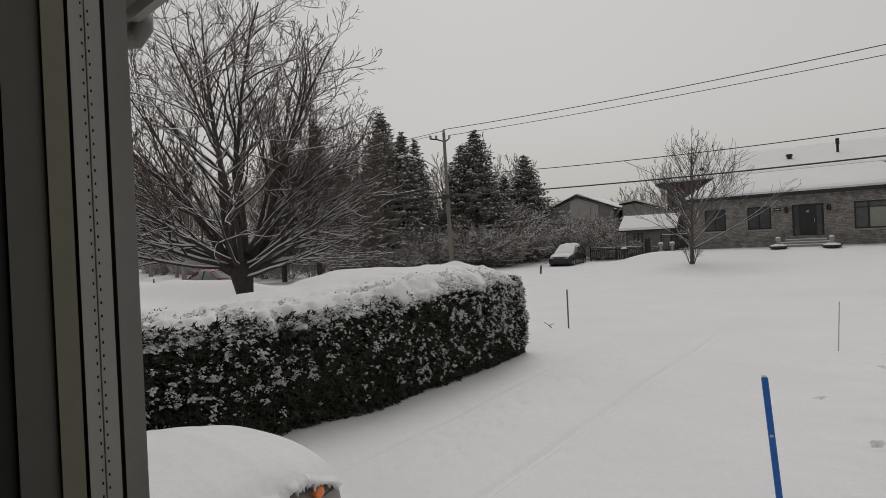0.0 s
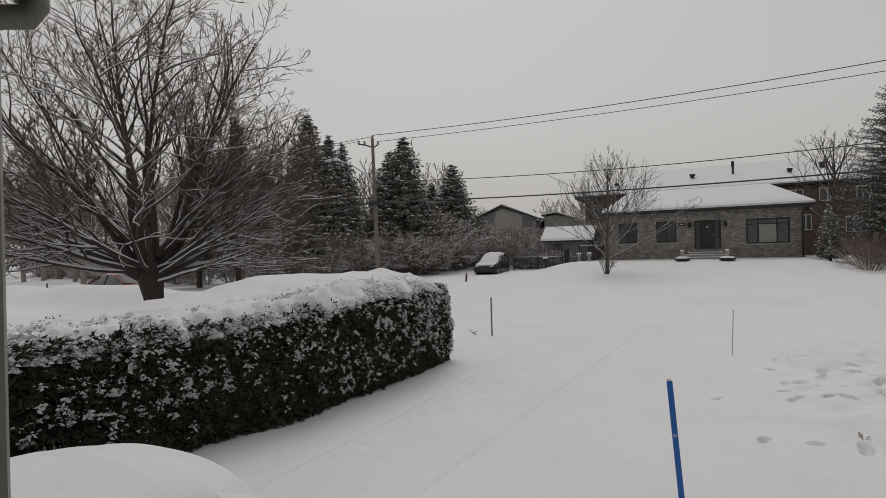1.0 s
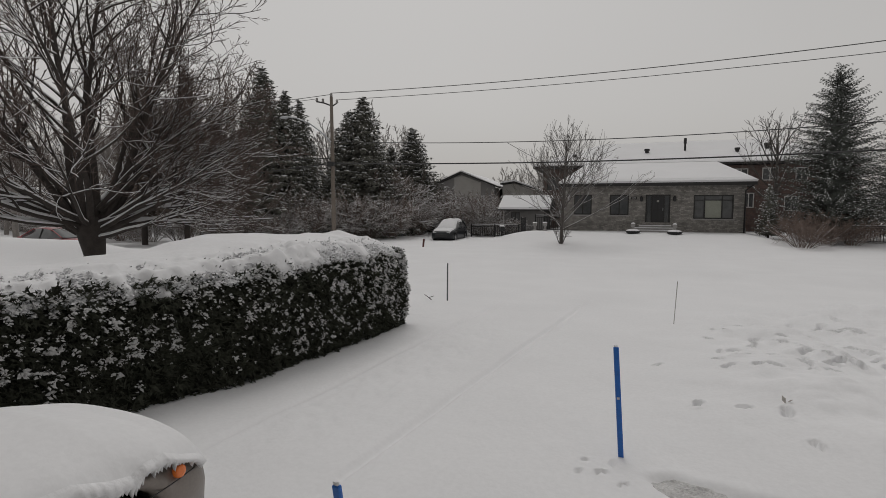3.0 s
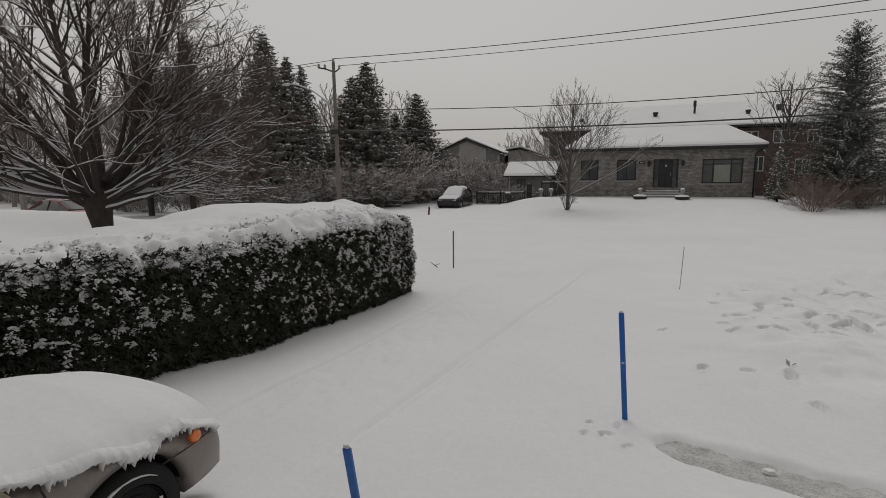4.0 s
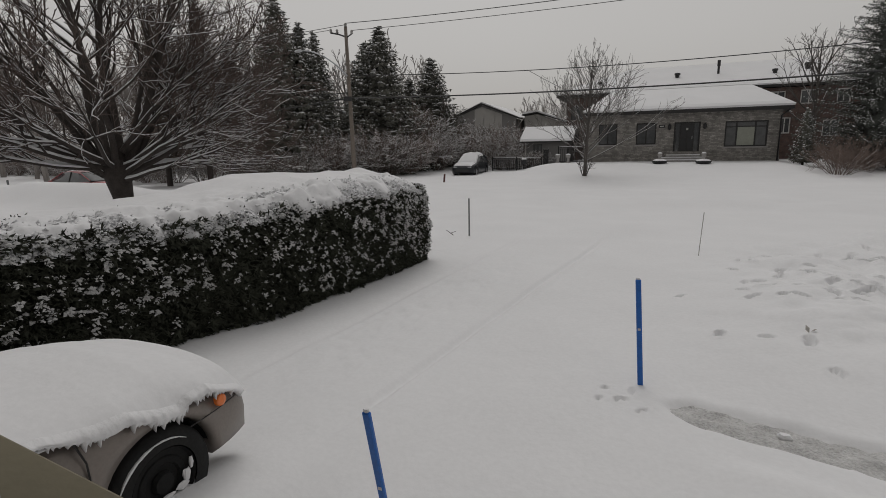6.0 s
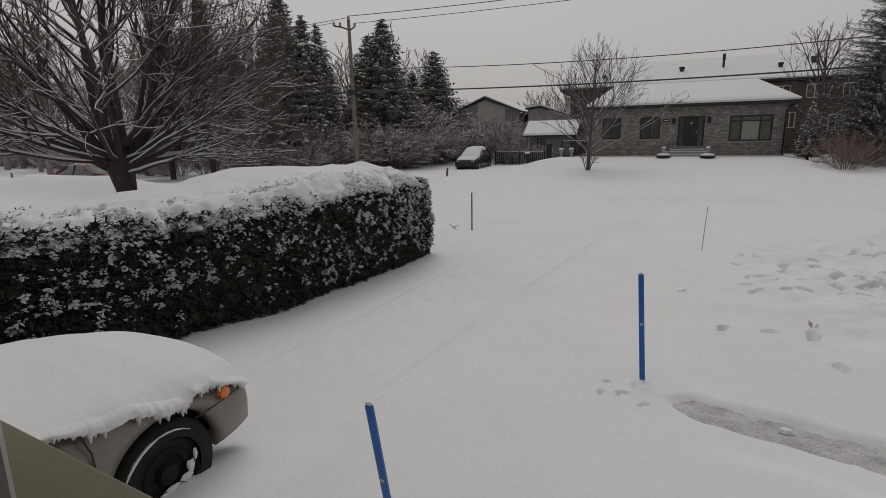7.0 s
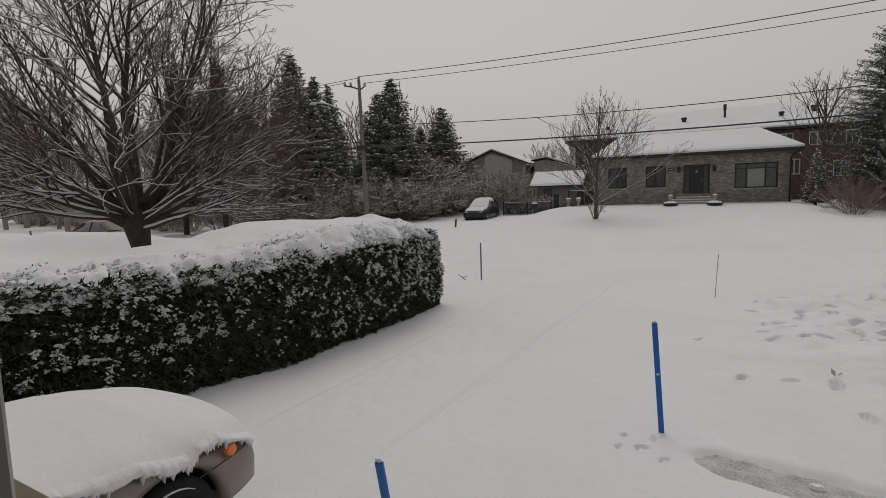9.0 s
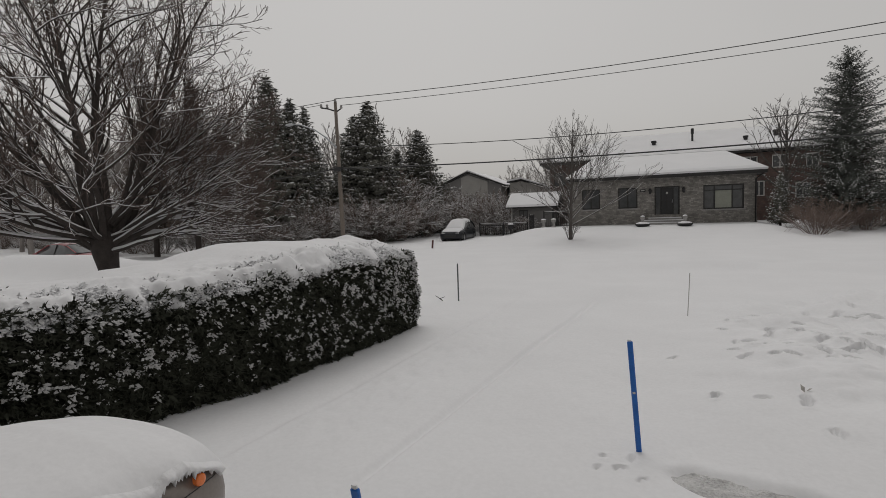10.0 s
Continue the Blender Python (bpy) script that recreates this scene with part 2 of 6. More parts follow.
# ---- mesh helpers ----
class Geo:
    def __init__(self):
        self.v, self.f = [], []

    def add(self, verts, faces):
        k = len(self.v)
        self.v.extend(verts)
        self.f.extend(tuple(i + k for i in q) for q in faces)
        return self

    def box(self, x0, x1, y0, y1, z0, z1, m=None):
        p = [(x, y, z) for z in (z0, z1) for y in (y0, y1) for x in (x0, x1)]
        if m is not None:
            p = [tuple(m @ Vector(q)) for q in p]
        return self.add(p, [(0, 2, 3, 1), (4, 5, 7, 6), (0, 1, 5, 4), (2, 6, 7, 3), (0, 4, 6, 2), (1, 3, 7, 5)])

    def bevel_box(self, x0, x1, y0, y1, z0, z1, c=0.01, m=None):
        """A box with its vertical and top edges rounded off."""
        ring = [(x0 + c, y0), (x1 - c, y0), (x1, y0 + c), (x1, y1 - c), (x1 - c, y1), (x0 + c, y1), (x0, y1 - c), (x0, y0 + c)]
        mx, my = (x0 + x1) / 2, (y0 + y1) / 2
        p = [(x, y, z0) for x, y in ring] + [(x, y, z1 - c) for x, y in ring]
        sx, sy = 1 - 2 * c / max(x1 - x0, 1e-6), 1 - 2 * c / max(y1 - y0, 1e-6)
        p += [(mx + (x - mx) * sx, my + (y - my) * sy, z1) for x, y in ring]
        if m is not None:
            p = [tuple(m @ Vector(q)) for q in p]
        fs = [tuple(reversed(range(8))), tuple(range(16, 24))]
        for r in (0, 8):
            fs += [(r + i, r + (i + 1) % 8, r + 8 + (i + 1) % 8, r + 8 + i) for i in range(8)]
        return self.add(p, fs)

    def prism(self, poly, z0, z1, axis="z"):
        """A polygon of two coordinates drawn out along an axis."""
        def at(a, b, c):
            return {"z": (a, b, c), "x": (c, a, b), "y": (a, c, b)}[axis]
        n = len(poly)
        p = [at(a, b, z0) for a, b in poly] + [at(a, b, z1) for a, b in poly]
        return self.add(p, [tuple(reversed(range(n))), tuple(range(n, 2 * n))] + [(i, (i + 1) % n, n + (i + 1) % n, n + i) for i in range(n)])

    def tube(self, pts, rads, sides=5, cap=True):
        pts = [Vector(p) for p in pts]
        k = len(self.v)
        side = None
        for i, p in enumerate(pts):
            t = (pts[min(i + 1, len(pts) - 1)] - pts[max(i - 1, 0)]).normalized()
            if side is None:
                side = t.cross(Vector((0.31, 0.22, 0.93))).normalized()
                if side.length < 0.5:
                    side = Vector((1, 0, 0))
            side = (side - t * side.dot(t)).normalized()
            up = t.cross(side)
            r = rads[i] if not isinstance(rads, (int, float)) else rads
            for j in range(sides):
                a = 2 * math.pi * j / sides
                q = p + side * (r * math.cos(a)) + up * (r * math.sin(a))
                self.v.append((q.x, q.y, q.z))
        for i in range(len(pts) - 1):
            for j in range(sides):
                a, b = k + i * sides + j, k + i * sides + (j + 1) % sides
                self.f.append((a, b, b + sides, a + sides))
        if cap:
            self.f.append(tuple(reversed(range(k, k + sides))))
            e = k + (len(pts) - 1) * sides
            self.f.append(tuple(range(e, e + sides)))
        return self

    def lathe(self, prof, sides=24, axis="z", at=(0, 0, 0), cap=True):
        """A profile of (radius, height) turned round an axis."""
        k = len(self.v)
        for r, h in prof:
            for j in range(sides):
                a = 2 * math.pi * j / sides
                c, s = r * math.cos(a), r * math.sin(a)
                q = {"z": (c, s, h), "y": (c, h, s), "x": (h, c, s)}[axis]
                self.v.append((q[0] + at[0], q[1] + at[1], q[2] + at[2]))
        for i in range(len(prof) - 1):
            for j in range(sides):
                a, b = k + i * sides + j, k + i * sides + (j + 1) % sides
                self.f.append((a, b, b + sides, a + sides))
        if cap:
            self.f.append(tuple(range(k, k + sides)))
            e = k + (len(prof) - 1) * sides
            self.f.append(tuple(range(e, e + sides)))
        return self

    def blade(self, p, along, across, wide, droop=0.0):
        """A pointed leaf shape from p, with a fold."""
        a = p + along * 0.5 + across * wide + Vector((0, 0, -droop * 0.3))
        b = p + along * 0.5 - across * wide + Vector((0, 0, -droop * 0.3))
        t = p + along + Vector((0, 0, -droop))
        m = p + along * 0.5 + Vector((0, 0, wide * 0.5))
        k = len(self.v)
        self.v.extend([tuple(p), tuple(a), tuple(t), tuple(b), tuple(m)])
        self.f.extend([(k, k + 4, k + 1), (k + 1, k + 4, k + 2), (k + 2, k + 4, k + 3), (k + 3, k + 4, k)])

    def lump(self, p, rx, ry, rz, rng, turn=0.0):
        """A small uneven clump."""
        k = len(self.v)
        c, s = math.cos(turn), math.sin(turn)
        for z, r in ((-0.7, 0.6), (0.15, 1.0), (0.8, 0.6)):
            for j in range(6):
                a = 2 * math.pi * (j + rng.random() * 0.5) / 6
                q = r * rng.uniform(0.7, 1.2)
                x, y = rx * q * math.cos(a), ry * q * math.sin(a)
                self.v.append((p[0] + c * x - s * y, p[1] + s * x + c * y, p[2] + rz * z * rng.uniform(0.8, 1.2)))
        self.f.append(tuple(range(k + 5, k - 1, -1)))
        self.f.append(tuple(range(k + 12, k + 18)))
        for r in (0, 6):
            self.f.extend((k + r + j, k + r + (j + 1) % 6, k + r + 6 + (j + 1) % 6, k + r + 6 + j) for j in range(6))


def mesh_of(name, geo, material, smooth=False):
    me = bpy.data.meshes.new(name)
    me.from_pydata(geo.v, [], geo.f)
    for mm in (material if isinstance(material, (list, tuple)) else [material]):
        me.materials.append(mm)
    if smooth:
        me.polygons.foreach_set("use_smooth", [True] * len(me.polygons))
    me.update()
    return me


def part(name, geo, material, parent=None, label="", smooth=False):
    ob = new(name, mesh_of(name, geo, material, smooth))
    if parent is not None:
        ob.parent = parent
    if label:
        tagged(ob, label)
    return ob


def thing(name, label, category, group="", at=(0, 0, 0), rz=0.0):
    ob = new(name)
    ob.matrix_basis = pose(*at, 0, 0, rz)
    return tagged(ob, label, category, group)


def smooth_step(a, b, x):
    t = np.clip((x - a) / (b - a), 0, 1)
    return t * t * (3 - 2 * t)


def vnoise(x, y, seed=0):
    """Smooth value noise in -1..1 on arrays."""
    x, y = np.asarray(x, float), np.asarray(y, float)
    xi, yi = np.floor(x), np.floor(y)
    fx, fy = x - xi, y - yi
    fx, fy = fx * fx * (3 - 2 * fx), fy * fy * (3 - 2 * fy)

    def h(a, b):
        s = np.sin(a * 127.1 + b * 311.7 + seed * 74.7) * 43758.5453
        return (s - np.floor(s)) * 2 - 1
    return (h(xi, yi) * (1 - fx) + h(xi + 1, yi) * fx) * (1 - fy) + (h(xi, yi + 1) * (1 - fx) + h(xi + 1, yi + 1) * fx) * fy


# ---- ground ----
FEET = [(1.66, 10.06), (2.22, 10.24), (2.32, 8.14), (2.78, 8.05), (1.54, 8.72), (2.44, 8.89), (2.38, 9.5), (1.23, 6.16), (1.66, 5.39),
        (1.6, 6.1), (1.33, 7.72), (0.8, 6.22), (-0.34, 4.40), (-0.07, 4.62), (-0.30, 4.62), (0.46, 7.98), (0.02, 4.30), (-0.16, 4.44)]
rng = random.Random(4)
FEET += [(rng.uniform(1.2, 3.8), rng.uniform(7.2, 10.9)) for _ in range(30)]
for x0, y0, dx, dy in ((1.5, 10.3, 0.42, 0.10), (1.9, 9.1, 0.40, -0.12), (1.3, 8.3, 0.38, 0.05), (2.2, 7.6, 0.35, 0.22)):
    FEET += [(x0 + dx * k + rng.uniform(-0.06, 0.06), y0 + dy * k + (0.13 if k % 2 else -0.13)) for k in range(6)]
FEET_TURN = [(rng.uniform(-1.2, 1.2), rng.uniform(0.35, 1.1), rng.uniform(0.6, 1.1)) for _ in FEET]


def height(x, y):
    """The snow surface."""
    x, y = np.asarray(x, float), np.asarray(y, float)
    z = np.interp(y, [-60, 13, 14, 19, 21, 30, 36, 45, 60, 300], [0, 0.02, 0.08, 0.10, 0.14, 0.22, 0.32, 0.62, 0.8, 0.8])
    hill = smooth_step(-11, -5, x) * (1 - 0.55 * smooth_step(7.5, 10, x))
    z = z + hill * np.interp(y, [28, 31, 33, 36, 39, 42, 60], [0, 0.08, 0.2, 0.45, 0.66, 0.62, 0.4])
    # raised lawn on the side of the walkway, and the banks thrown up along the road
    lawn = smooth_step(-0.3, 2.3, x - 0.06 * np.maximum(y - 6, 0)) * smooth_step(4.45, 6.4, y + 0.25 * (x - 0.3)) * (1 - smooth_step(11.5, 13.5, y))
    z = z + 0.26 * lawn
    z = z + 0.10 * smooth_step(0.2, 1.0, x) * (1 - smooth_step(3.6, 3.95, y + 0.25 * (x - 0.3))) * smooth_step(0.5, 1.5, y)
    z = z + 0.30 * smooth_step(2.2, 5.0, x) * np.exp(-((y - 11.9) / 1.1) ** 2) * (1 + 0.3 * vnoise(x * 0.9, y * 0.9, 3))
    z = z + 0.42 * smooth_step(-4.9, -6.4, x) * (1 - smooth_step(11.0, 13.2, y)) * smooth_step(-3, 0, y)
    z = z + 0.74 * smooth_step(-5.4, -8.5, x) * np.exp(-((y - 12.6) / 1.3) ** 2) * (1 + 0.22 * vnoise(x * 0.5, y * 0.5, 5))
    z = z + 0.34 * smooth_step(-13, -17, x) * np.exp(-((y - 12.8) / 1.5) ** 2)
    z = z + 0.18 * np.exp(-((y - 20.3) / 0.9) ** 2) * (1 + 0.5 * vnoise(x * 0.7, y * 0.7, 9)) * (1 - smooth_step(-14, -10, x) * (1 - smooth_step(-4, 1, x)))
    z = z + 0.35 * np.exp(-((y - 37.5) / 1.6) ** 2) * np.exp(-((x + 7.2) / 2.2) ** 2)
    z = z + 0.17 * np.exp(-((x + 2.45) / 0.36) ** 4) * smooth_step(-2.6, -2.0, y) * (1 - smooth_step(1.9, 3.0, y)) * (1 + 0.15 * vnoise(x * 3, y * 3, 17))
    # wheel ruts on the drive
    for xc, dep in ((-2.1 + 0.13 * (y - 4.4), 0.042), (-3.64 + 0.08 * (y - 4.1), 0.028)):
        on = smooth_step(2.6, 4.0, y) * (1 - smooth_step(11, 14, y))
        z = z - dep * on * np.exp(-((x - xc) / 0.055) ** 2) + 0.5 * dep * on * np.exp(-((x - xc - 0.11) / 0.05) ** 2)
    # drift along the foot of the hedge
    z = z + 0.03 * np.exp(-((x + 4.0 + 0.177 * (9.1 - y)) / 0.35) ** 2) * smooth_step(0, 2, y) * (1 - smooth_step(9.0, 10.0, y))
    # undulation
    z = z + 0.020 * vnoise(x * 0.55, y * 0.55, 1) + 0.010 * vnoise(x * 1.7, y * 1.7, 2) + 0.0035 * vnoise(x * 6, y * 6, 6)
    z = z + 0.012 * vnoise((x - 0.1 * y) * 3.2, y * 0.7, 13) * smooth_step(-1.0, -2.0, x) * (1 - smooth_step(9, 13, y))
    tread = np.exp(-((x + 3.05 - 0.10 * (y - 4.4)) / 0.55) ** 4) * smooth_step(3.2, 4.4, y) * (1 - smooth_step(9.5, 12.0, y))
    z = z + tread * (0.016 * vnoise(x * 5.2, y * 2.4, 23) + 0.010 * vnoise(x * 11, y * 7, 24))
    rough = lawn * smooth_step(1.0, 2.2, x) * smooth_step(5.2, 6.5, y)
    z = z + rough * (0.05 * vnoise(x * 2.6, y * 2.2, 14) + 0.035 * np.abs(vnoise(x * 5.5, y * 4.5, 15)))
    z = z + lawn * (0.06 * vnoise(x * 1.3, y * 1.5, 11) + 0.034 * vnoise(x * 3.5, y * 3.5, 12))
    # shovelled walkway
    yc = 4.45 - 0.25 * (x - 0.3) + 0.03 * vnoise(x * 2.2, 0 * x, 7)
    wide = 0.175 * smooth_step(0.12, 0.5, x) + 0.02 * vnoise(x * 5, y * 5, 8)
    d = np.abs(y - yc)
    cut = (1 - smooth_step(wide - 0.06, wide + 0.10, d)) * smooth_step(0.1, 0.35, x)
    z = z * (1 - cut) + cut * (-0.050 + 0.016 * vnoise(x * 7, y * 7, 10))
    # footprints
    near = (x > -1) & (x < 4.4) & (y > 3.8) & (y < 11.4)
    if near.any():
        xs, ys = x[near], y[near]
        dz = np.zeros_like(xs)
        for (fx, fy), (a, k, wd) in zip(FEET, FEET_TURN):
            u, v = (xs - fx) * math.cos(a) + (ys - fy) * math.sin(a), -(xs - fx) * math.sin(a) + (ys - fy) * math.cos(a)
            wd = 0.5 * wd if fx < 0.3 else wd
            k = 0.65 * k if fx < 0.3 else k
            q = (u / (0.05 * wd)) ** 2 + (v / (0.11 * wd)) ** 2 + 0.8 * vnoise(xs * 13, ys * 13, 19) + 0.7 * vnoise(xs * 27, ys * 27, 20)
            dz += k * (-0.15 * np.exp(-np.abs(q) ** 3) + 0.022 * np.exp(-((np.sqrt(np.abs(q)) - 1.5) / 0.35) ** 2))
        z[near] = z[near] + dz
    return z


def gz(x, y):
    return float(height(np.array([x]), np.array([y]))[0])


def spread(a, b, n, far, grow):
    """Even steps from a to b, then steps that widen out to far on both sides."""
    core = list(np.linspace(a, b, n))
    lo, hi, st = [a], [b], (b - a) / (n - 1)
    s = st
    while hi[-1] < far:
        s *= grow
        hi.append(hi[-1] + s)
    s = st
    while lo[-1] > -far:
        s *= grow
        lo.append(lo[-1] - s)
    return np.array(sorted(lo[1:]) + core + hi[1:])


gx = spread(-3.2, 4.0, 235, 1500, 1.05)
gy = np.concatenate([np.array([-1500, -500, -150, -60, -25, -10, -5, -2.5, -1, 0.0, 0.7]), np.arange(1.2, 3.5, 0.065), np.arange(3.5, 5.2, 0.035), np.arange(5.2, 10.6, 0.034), np.arange(10.6, 13.0, 0.1), np.arange(13.0, 45, 0.33),
                     45 * 1.07 ** np.arange(0, 54)])
GX, GY = np.meshgrid(gx, gy)
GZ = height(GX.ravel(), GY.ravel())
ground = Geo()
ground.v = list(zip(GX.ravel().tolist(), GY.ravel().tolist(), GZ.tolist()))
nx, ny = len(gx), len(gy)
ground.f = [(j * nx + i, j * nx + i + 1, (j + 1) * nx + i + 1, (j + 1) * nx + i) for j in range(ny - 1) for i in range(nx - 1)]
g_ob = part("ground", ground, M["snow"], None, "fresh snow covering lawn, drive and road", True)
tagged(g_ob, kind="structure")
# slush left on the shovelled walkway
path_g = Geo()
px_, py_ = np.arange(0.15, 6.0, 0.03), np.linspace(-0.27, 0.27, 24)
PX, PD = np.meshgrid(px_, py_)
PY = 4.45 - 0.25 * (PX - 0.3) + PD
PZ = -0.022 + 0.014 * vnoise(PX * 3, PY * 9, 71) + 0.012 * vnoise(PX * 12, PY * 22, 72)
path_g.v = list(zip(PX.ravel().tolist(), PY.ravel().tolist(), PZ.ravel().tolist()))
k = len(px_)
path_g.f = [(j * k + i, j * k + i + 1, (j + 1) * k + i + 1, (j + 1) * k + i) for j in range(len(py_) - 1) for i in range(k - 1)]
tagged(part("walkway", path_g, M["slush"], None, "grey trodden slush on the shovelled walkway", True), kind="structure")

# ---- the house with the window ----
TURN = -6.0
wallm = pose(0, 0, 0, 0, 0, TURN)
z0, z1 = 1.965, 3.25
g = Geo()
for a in ((-1.0, -0.50, 0.0, 0.125, -0.2, 3.0), (1.9, 6.0, 0.0, 0.125, -0.2, 3.0), (-0.50, 1.9, 0.0, 0.125, -0.2, z0 - 0.052), (-0.50, 1.9, 0.0, 0.125, 2.86, 3.0)):
    g.box(*a, wallm)
tagged(part("wall_south", g, M["stucco"]), "pale rendered outer wall round the window", kind="structure")
for nm, a in (("wall_west", (-1.0, -0.9, -4.5, 0.0, -0.2, 3.0)), ("wall_east", (5.9, 6.0, -4.5, 0.0, -0.2, 3.0)), ("wall_north", (-1.0, 6.0, -4.6, -4.5, -0.2, 3.0)),
              ("floor", (-0.9, 5.9, -4.5, 0.0, 0.55, 0.7)), ("ceiling", (-0.9, 5.9, -4.5, 0.0, 3.0, 3.12))):
    tagged(part(nm, Geo().box(*a, wallm), M["floor_wood"] if nm == "floor" else M["room_paint"]), "plain painted inside of the room", kind="structure")

# unseen wall and roof added behind the camera to darken the car's snow
tagged(part("garage_wall", Geo().box(-7.5, -1.05, -2.25, -2.1, -0.2, 6.2).box(-7.5, -7.35, -9.0, -2.25, -0.2, 6.2), M["shade_wall_brown"]), "unseen brown wall added to shade the parked car", kind="structure")
tagged(part("garage_roof", Geo().prism([(-1.5, 6.2), (-1.5, 6.35), (-6.0, 8.6), (-10.0, 6.6), (-10.0, 6.4), (-6.0, 8.4)], -7.8, -1.0, "x"), M["dark_trim"]), "unseen dark roof added above the shading wall", kind="structure")

# left side of the window, seen from inside: strips from the outer edge inwards
win = new("window_1")
tagged(win, "white vinyl window frame with perforated screen track", kind="structure")
E0 = Vector((0.02, -0.026))


def strip(px0, px1, reach0, reach1, deep):
    """Two plan points at the given bearings (degrees left of +y) and reaches, and the thickness behind them."""
    a = [Vector((-math.sin(radians(b)), math.cos(radians(b)))) for b in (px0, px1)]
    p, q = E0 + a[0] * reach0, E0 + a[1] * reach1
    return [tuple(p), tuple(q), tuple(q + a[1] * deep), tuple(p + a[0] * deep)]


# inner strips coloured darker towards the room to hold its dimness
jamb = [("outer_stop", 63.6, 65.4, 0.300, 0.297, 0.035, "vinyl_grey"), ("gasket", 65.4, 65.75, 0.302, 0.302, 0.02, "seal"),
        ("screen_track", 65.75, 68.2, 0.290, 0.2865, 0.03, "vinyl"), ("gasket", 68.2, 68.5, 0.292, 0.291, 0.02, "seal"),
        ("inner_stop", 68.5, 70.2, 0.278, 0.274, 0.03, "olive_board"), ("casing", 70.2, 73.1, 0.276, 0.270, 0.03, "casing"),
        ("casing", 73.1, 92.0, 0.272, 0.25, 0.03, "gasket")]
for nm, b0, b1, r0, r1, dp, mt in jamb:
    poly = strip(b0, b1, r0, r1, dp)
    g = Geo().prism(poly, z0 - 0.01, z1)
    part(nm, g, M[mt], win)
# ridges and punched holes of the screen track; dark chips draw the holes' shade
pa, pb = [Vector(q) for q in strip(66.72, 67.25, 0.2886, 0.28785, 0.0)[:2]]
for ctr, off in ((pa, 0.0), (pb, 0.003)):
    g = Geo()
    out = (E0 - ctr).normalized() * 0.00015
    for i in range(205):
        zz = z0 + 0.02 + off + i * 0.0062
        s = Vector((-out.y, out.x)).normalized() * 0.00036
        c = ctr + out
        g.add([(c.x - s.x, c.y - s.y, zz), (c.x + s.x, c.y + s.y, zz), (c.x + s.x, c.y + s.y, zz + 0.0013), (c.x - s.x, c.y - s.y, zz + 0.0013),
               (ctr.x - s.x, ctr.y - s.y, zz), (ctr.x + s.x, ctr.y + s.y, zz), (ctr.x + s.x, ctr.y + s.y, zz + 0.0013), (ctr.x - s.x, ctr.y - s.y, zz + 0.0013)],
              [(0, 1, 2, 3), (0, 4, 5, 1), (1, 5, 6, 2), (2, 6, 7, 3), (3, 7, 4, 0)])
    tagged(part("perforation", g, M["gasket"], win), kind="stuff")
pc = Vector(strip(66.98, 66.98, 0.2883, 0.2883, 0)[0])
part("track_groove", Geo().tube([(pc.x, pc.y, z0), (pc.x, pc.y, z1)], 0.0004, 5), M["casing"], win)
part("window_sill", Geo().bevel_box(-0.60, 1.95, -0.02, 0.1785, z0 - 0.05, z0, 0.004, wallm), M["beige_board"], win, "beige painted sill board")
part("window_frame", Geo().box(-0.50, 1.9, 0.05, 0.11, 2.78, 2.86, wallm).box(1.82, 1.9, 0.05, 0.11, z0, 2.78, wallm), M["vinyl"], win)

# eave corner with gutter
eave = new("roof_eave")
tagged(eave, "white soffit and gutter at the corner of the eaves", kind="structure")
em = pose(-1.165, 0.60, 2.768, 0, 0, TURN)
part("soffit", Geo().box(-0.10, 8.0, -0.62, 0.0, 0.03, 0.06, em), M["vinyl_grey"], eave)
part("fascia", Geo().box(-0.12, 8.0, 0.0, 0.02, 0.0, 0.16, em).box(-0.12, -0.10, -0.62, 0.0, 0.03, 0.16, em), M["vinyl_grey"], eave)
# slope out of view, drawn up tall to keep sky off the near snow
rg = Geo().prism([(-0.7, 0.161), (0.05, 0.161), (-5.0, 2.9), (-5.8, 2.9)], -0.14, 8.0, "x")
rg.v = [tuple(em @ Vector(q)) for q in rg.v]
part("roof", rg, M["dark_trim"], eave)
g = Geo().tube([em @ Vector(p) for p in ((-0.095, 0.035, 0.03), (-0.097, 0.033, 0.0), (-0.105, 0.02, -0.028), (-0.13, -0.04, -0.045), (-0.2, -0.33, -0.085), (-0.22, -0.43, -0.2))],
               [0.024, 0.026, 0.027, 0.026, 0.026, 0.026], 12)
part("downspout_elbow", g, M["downspout"], eave, "grey downspout elbow", True)

# ---- trees ----


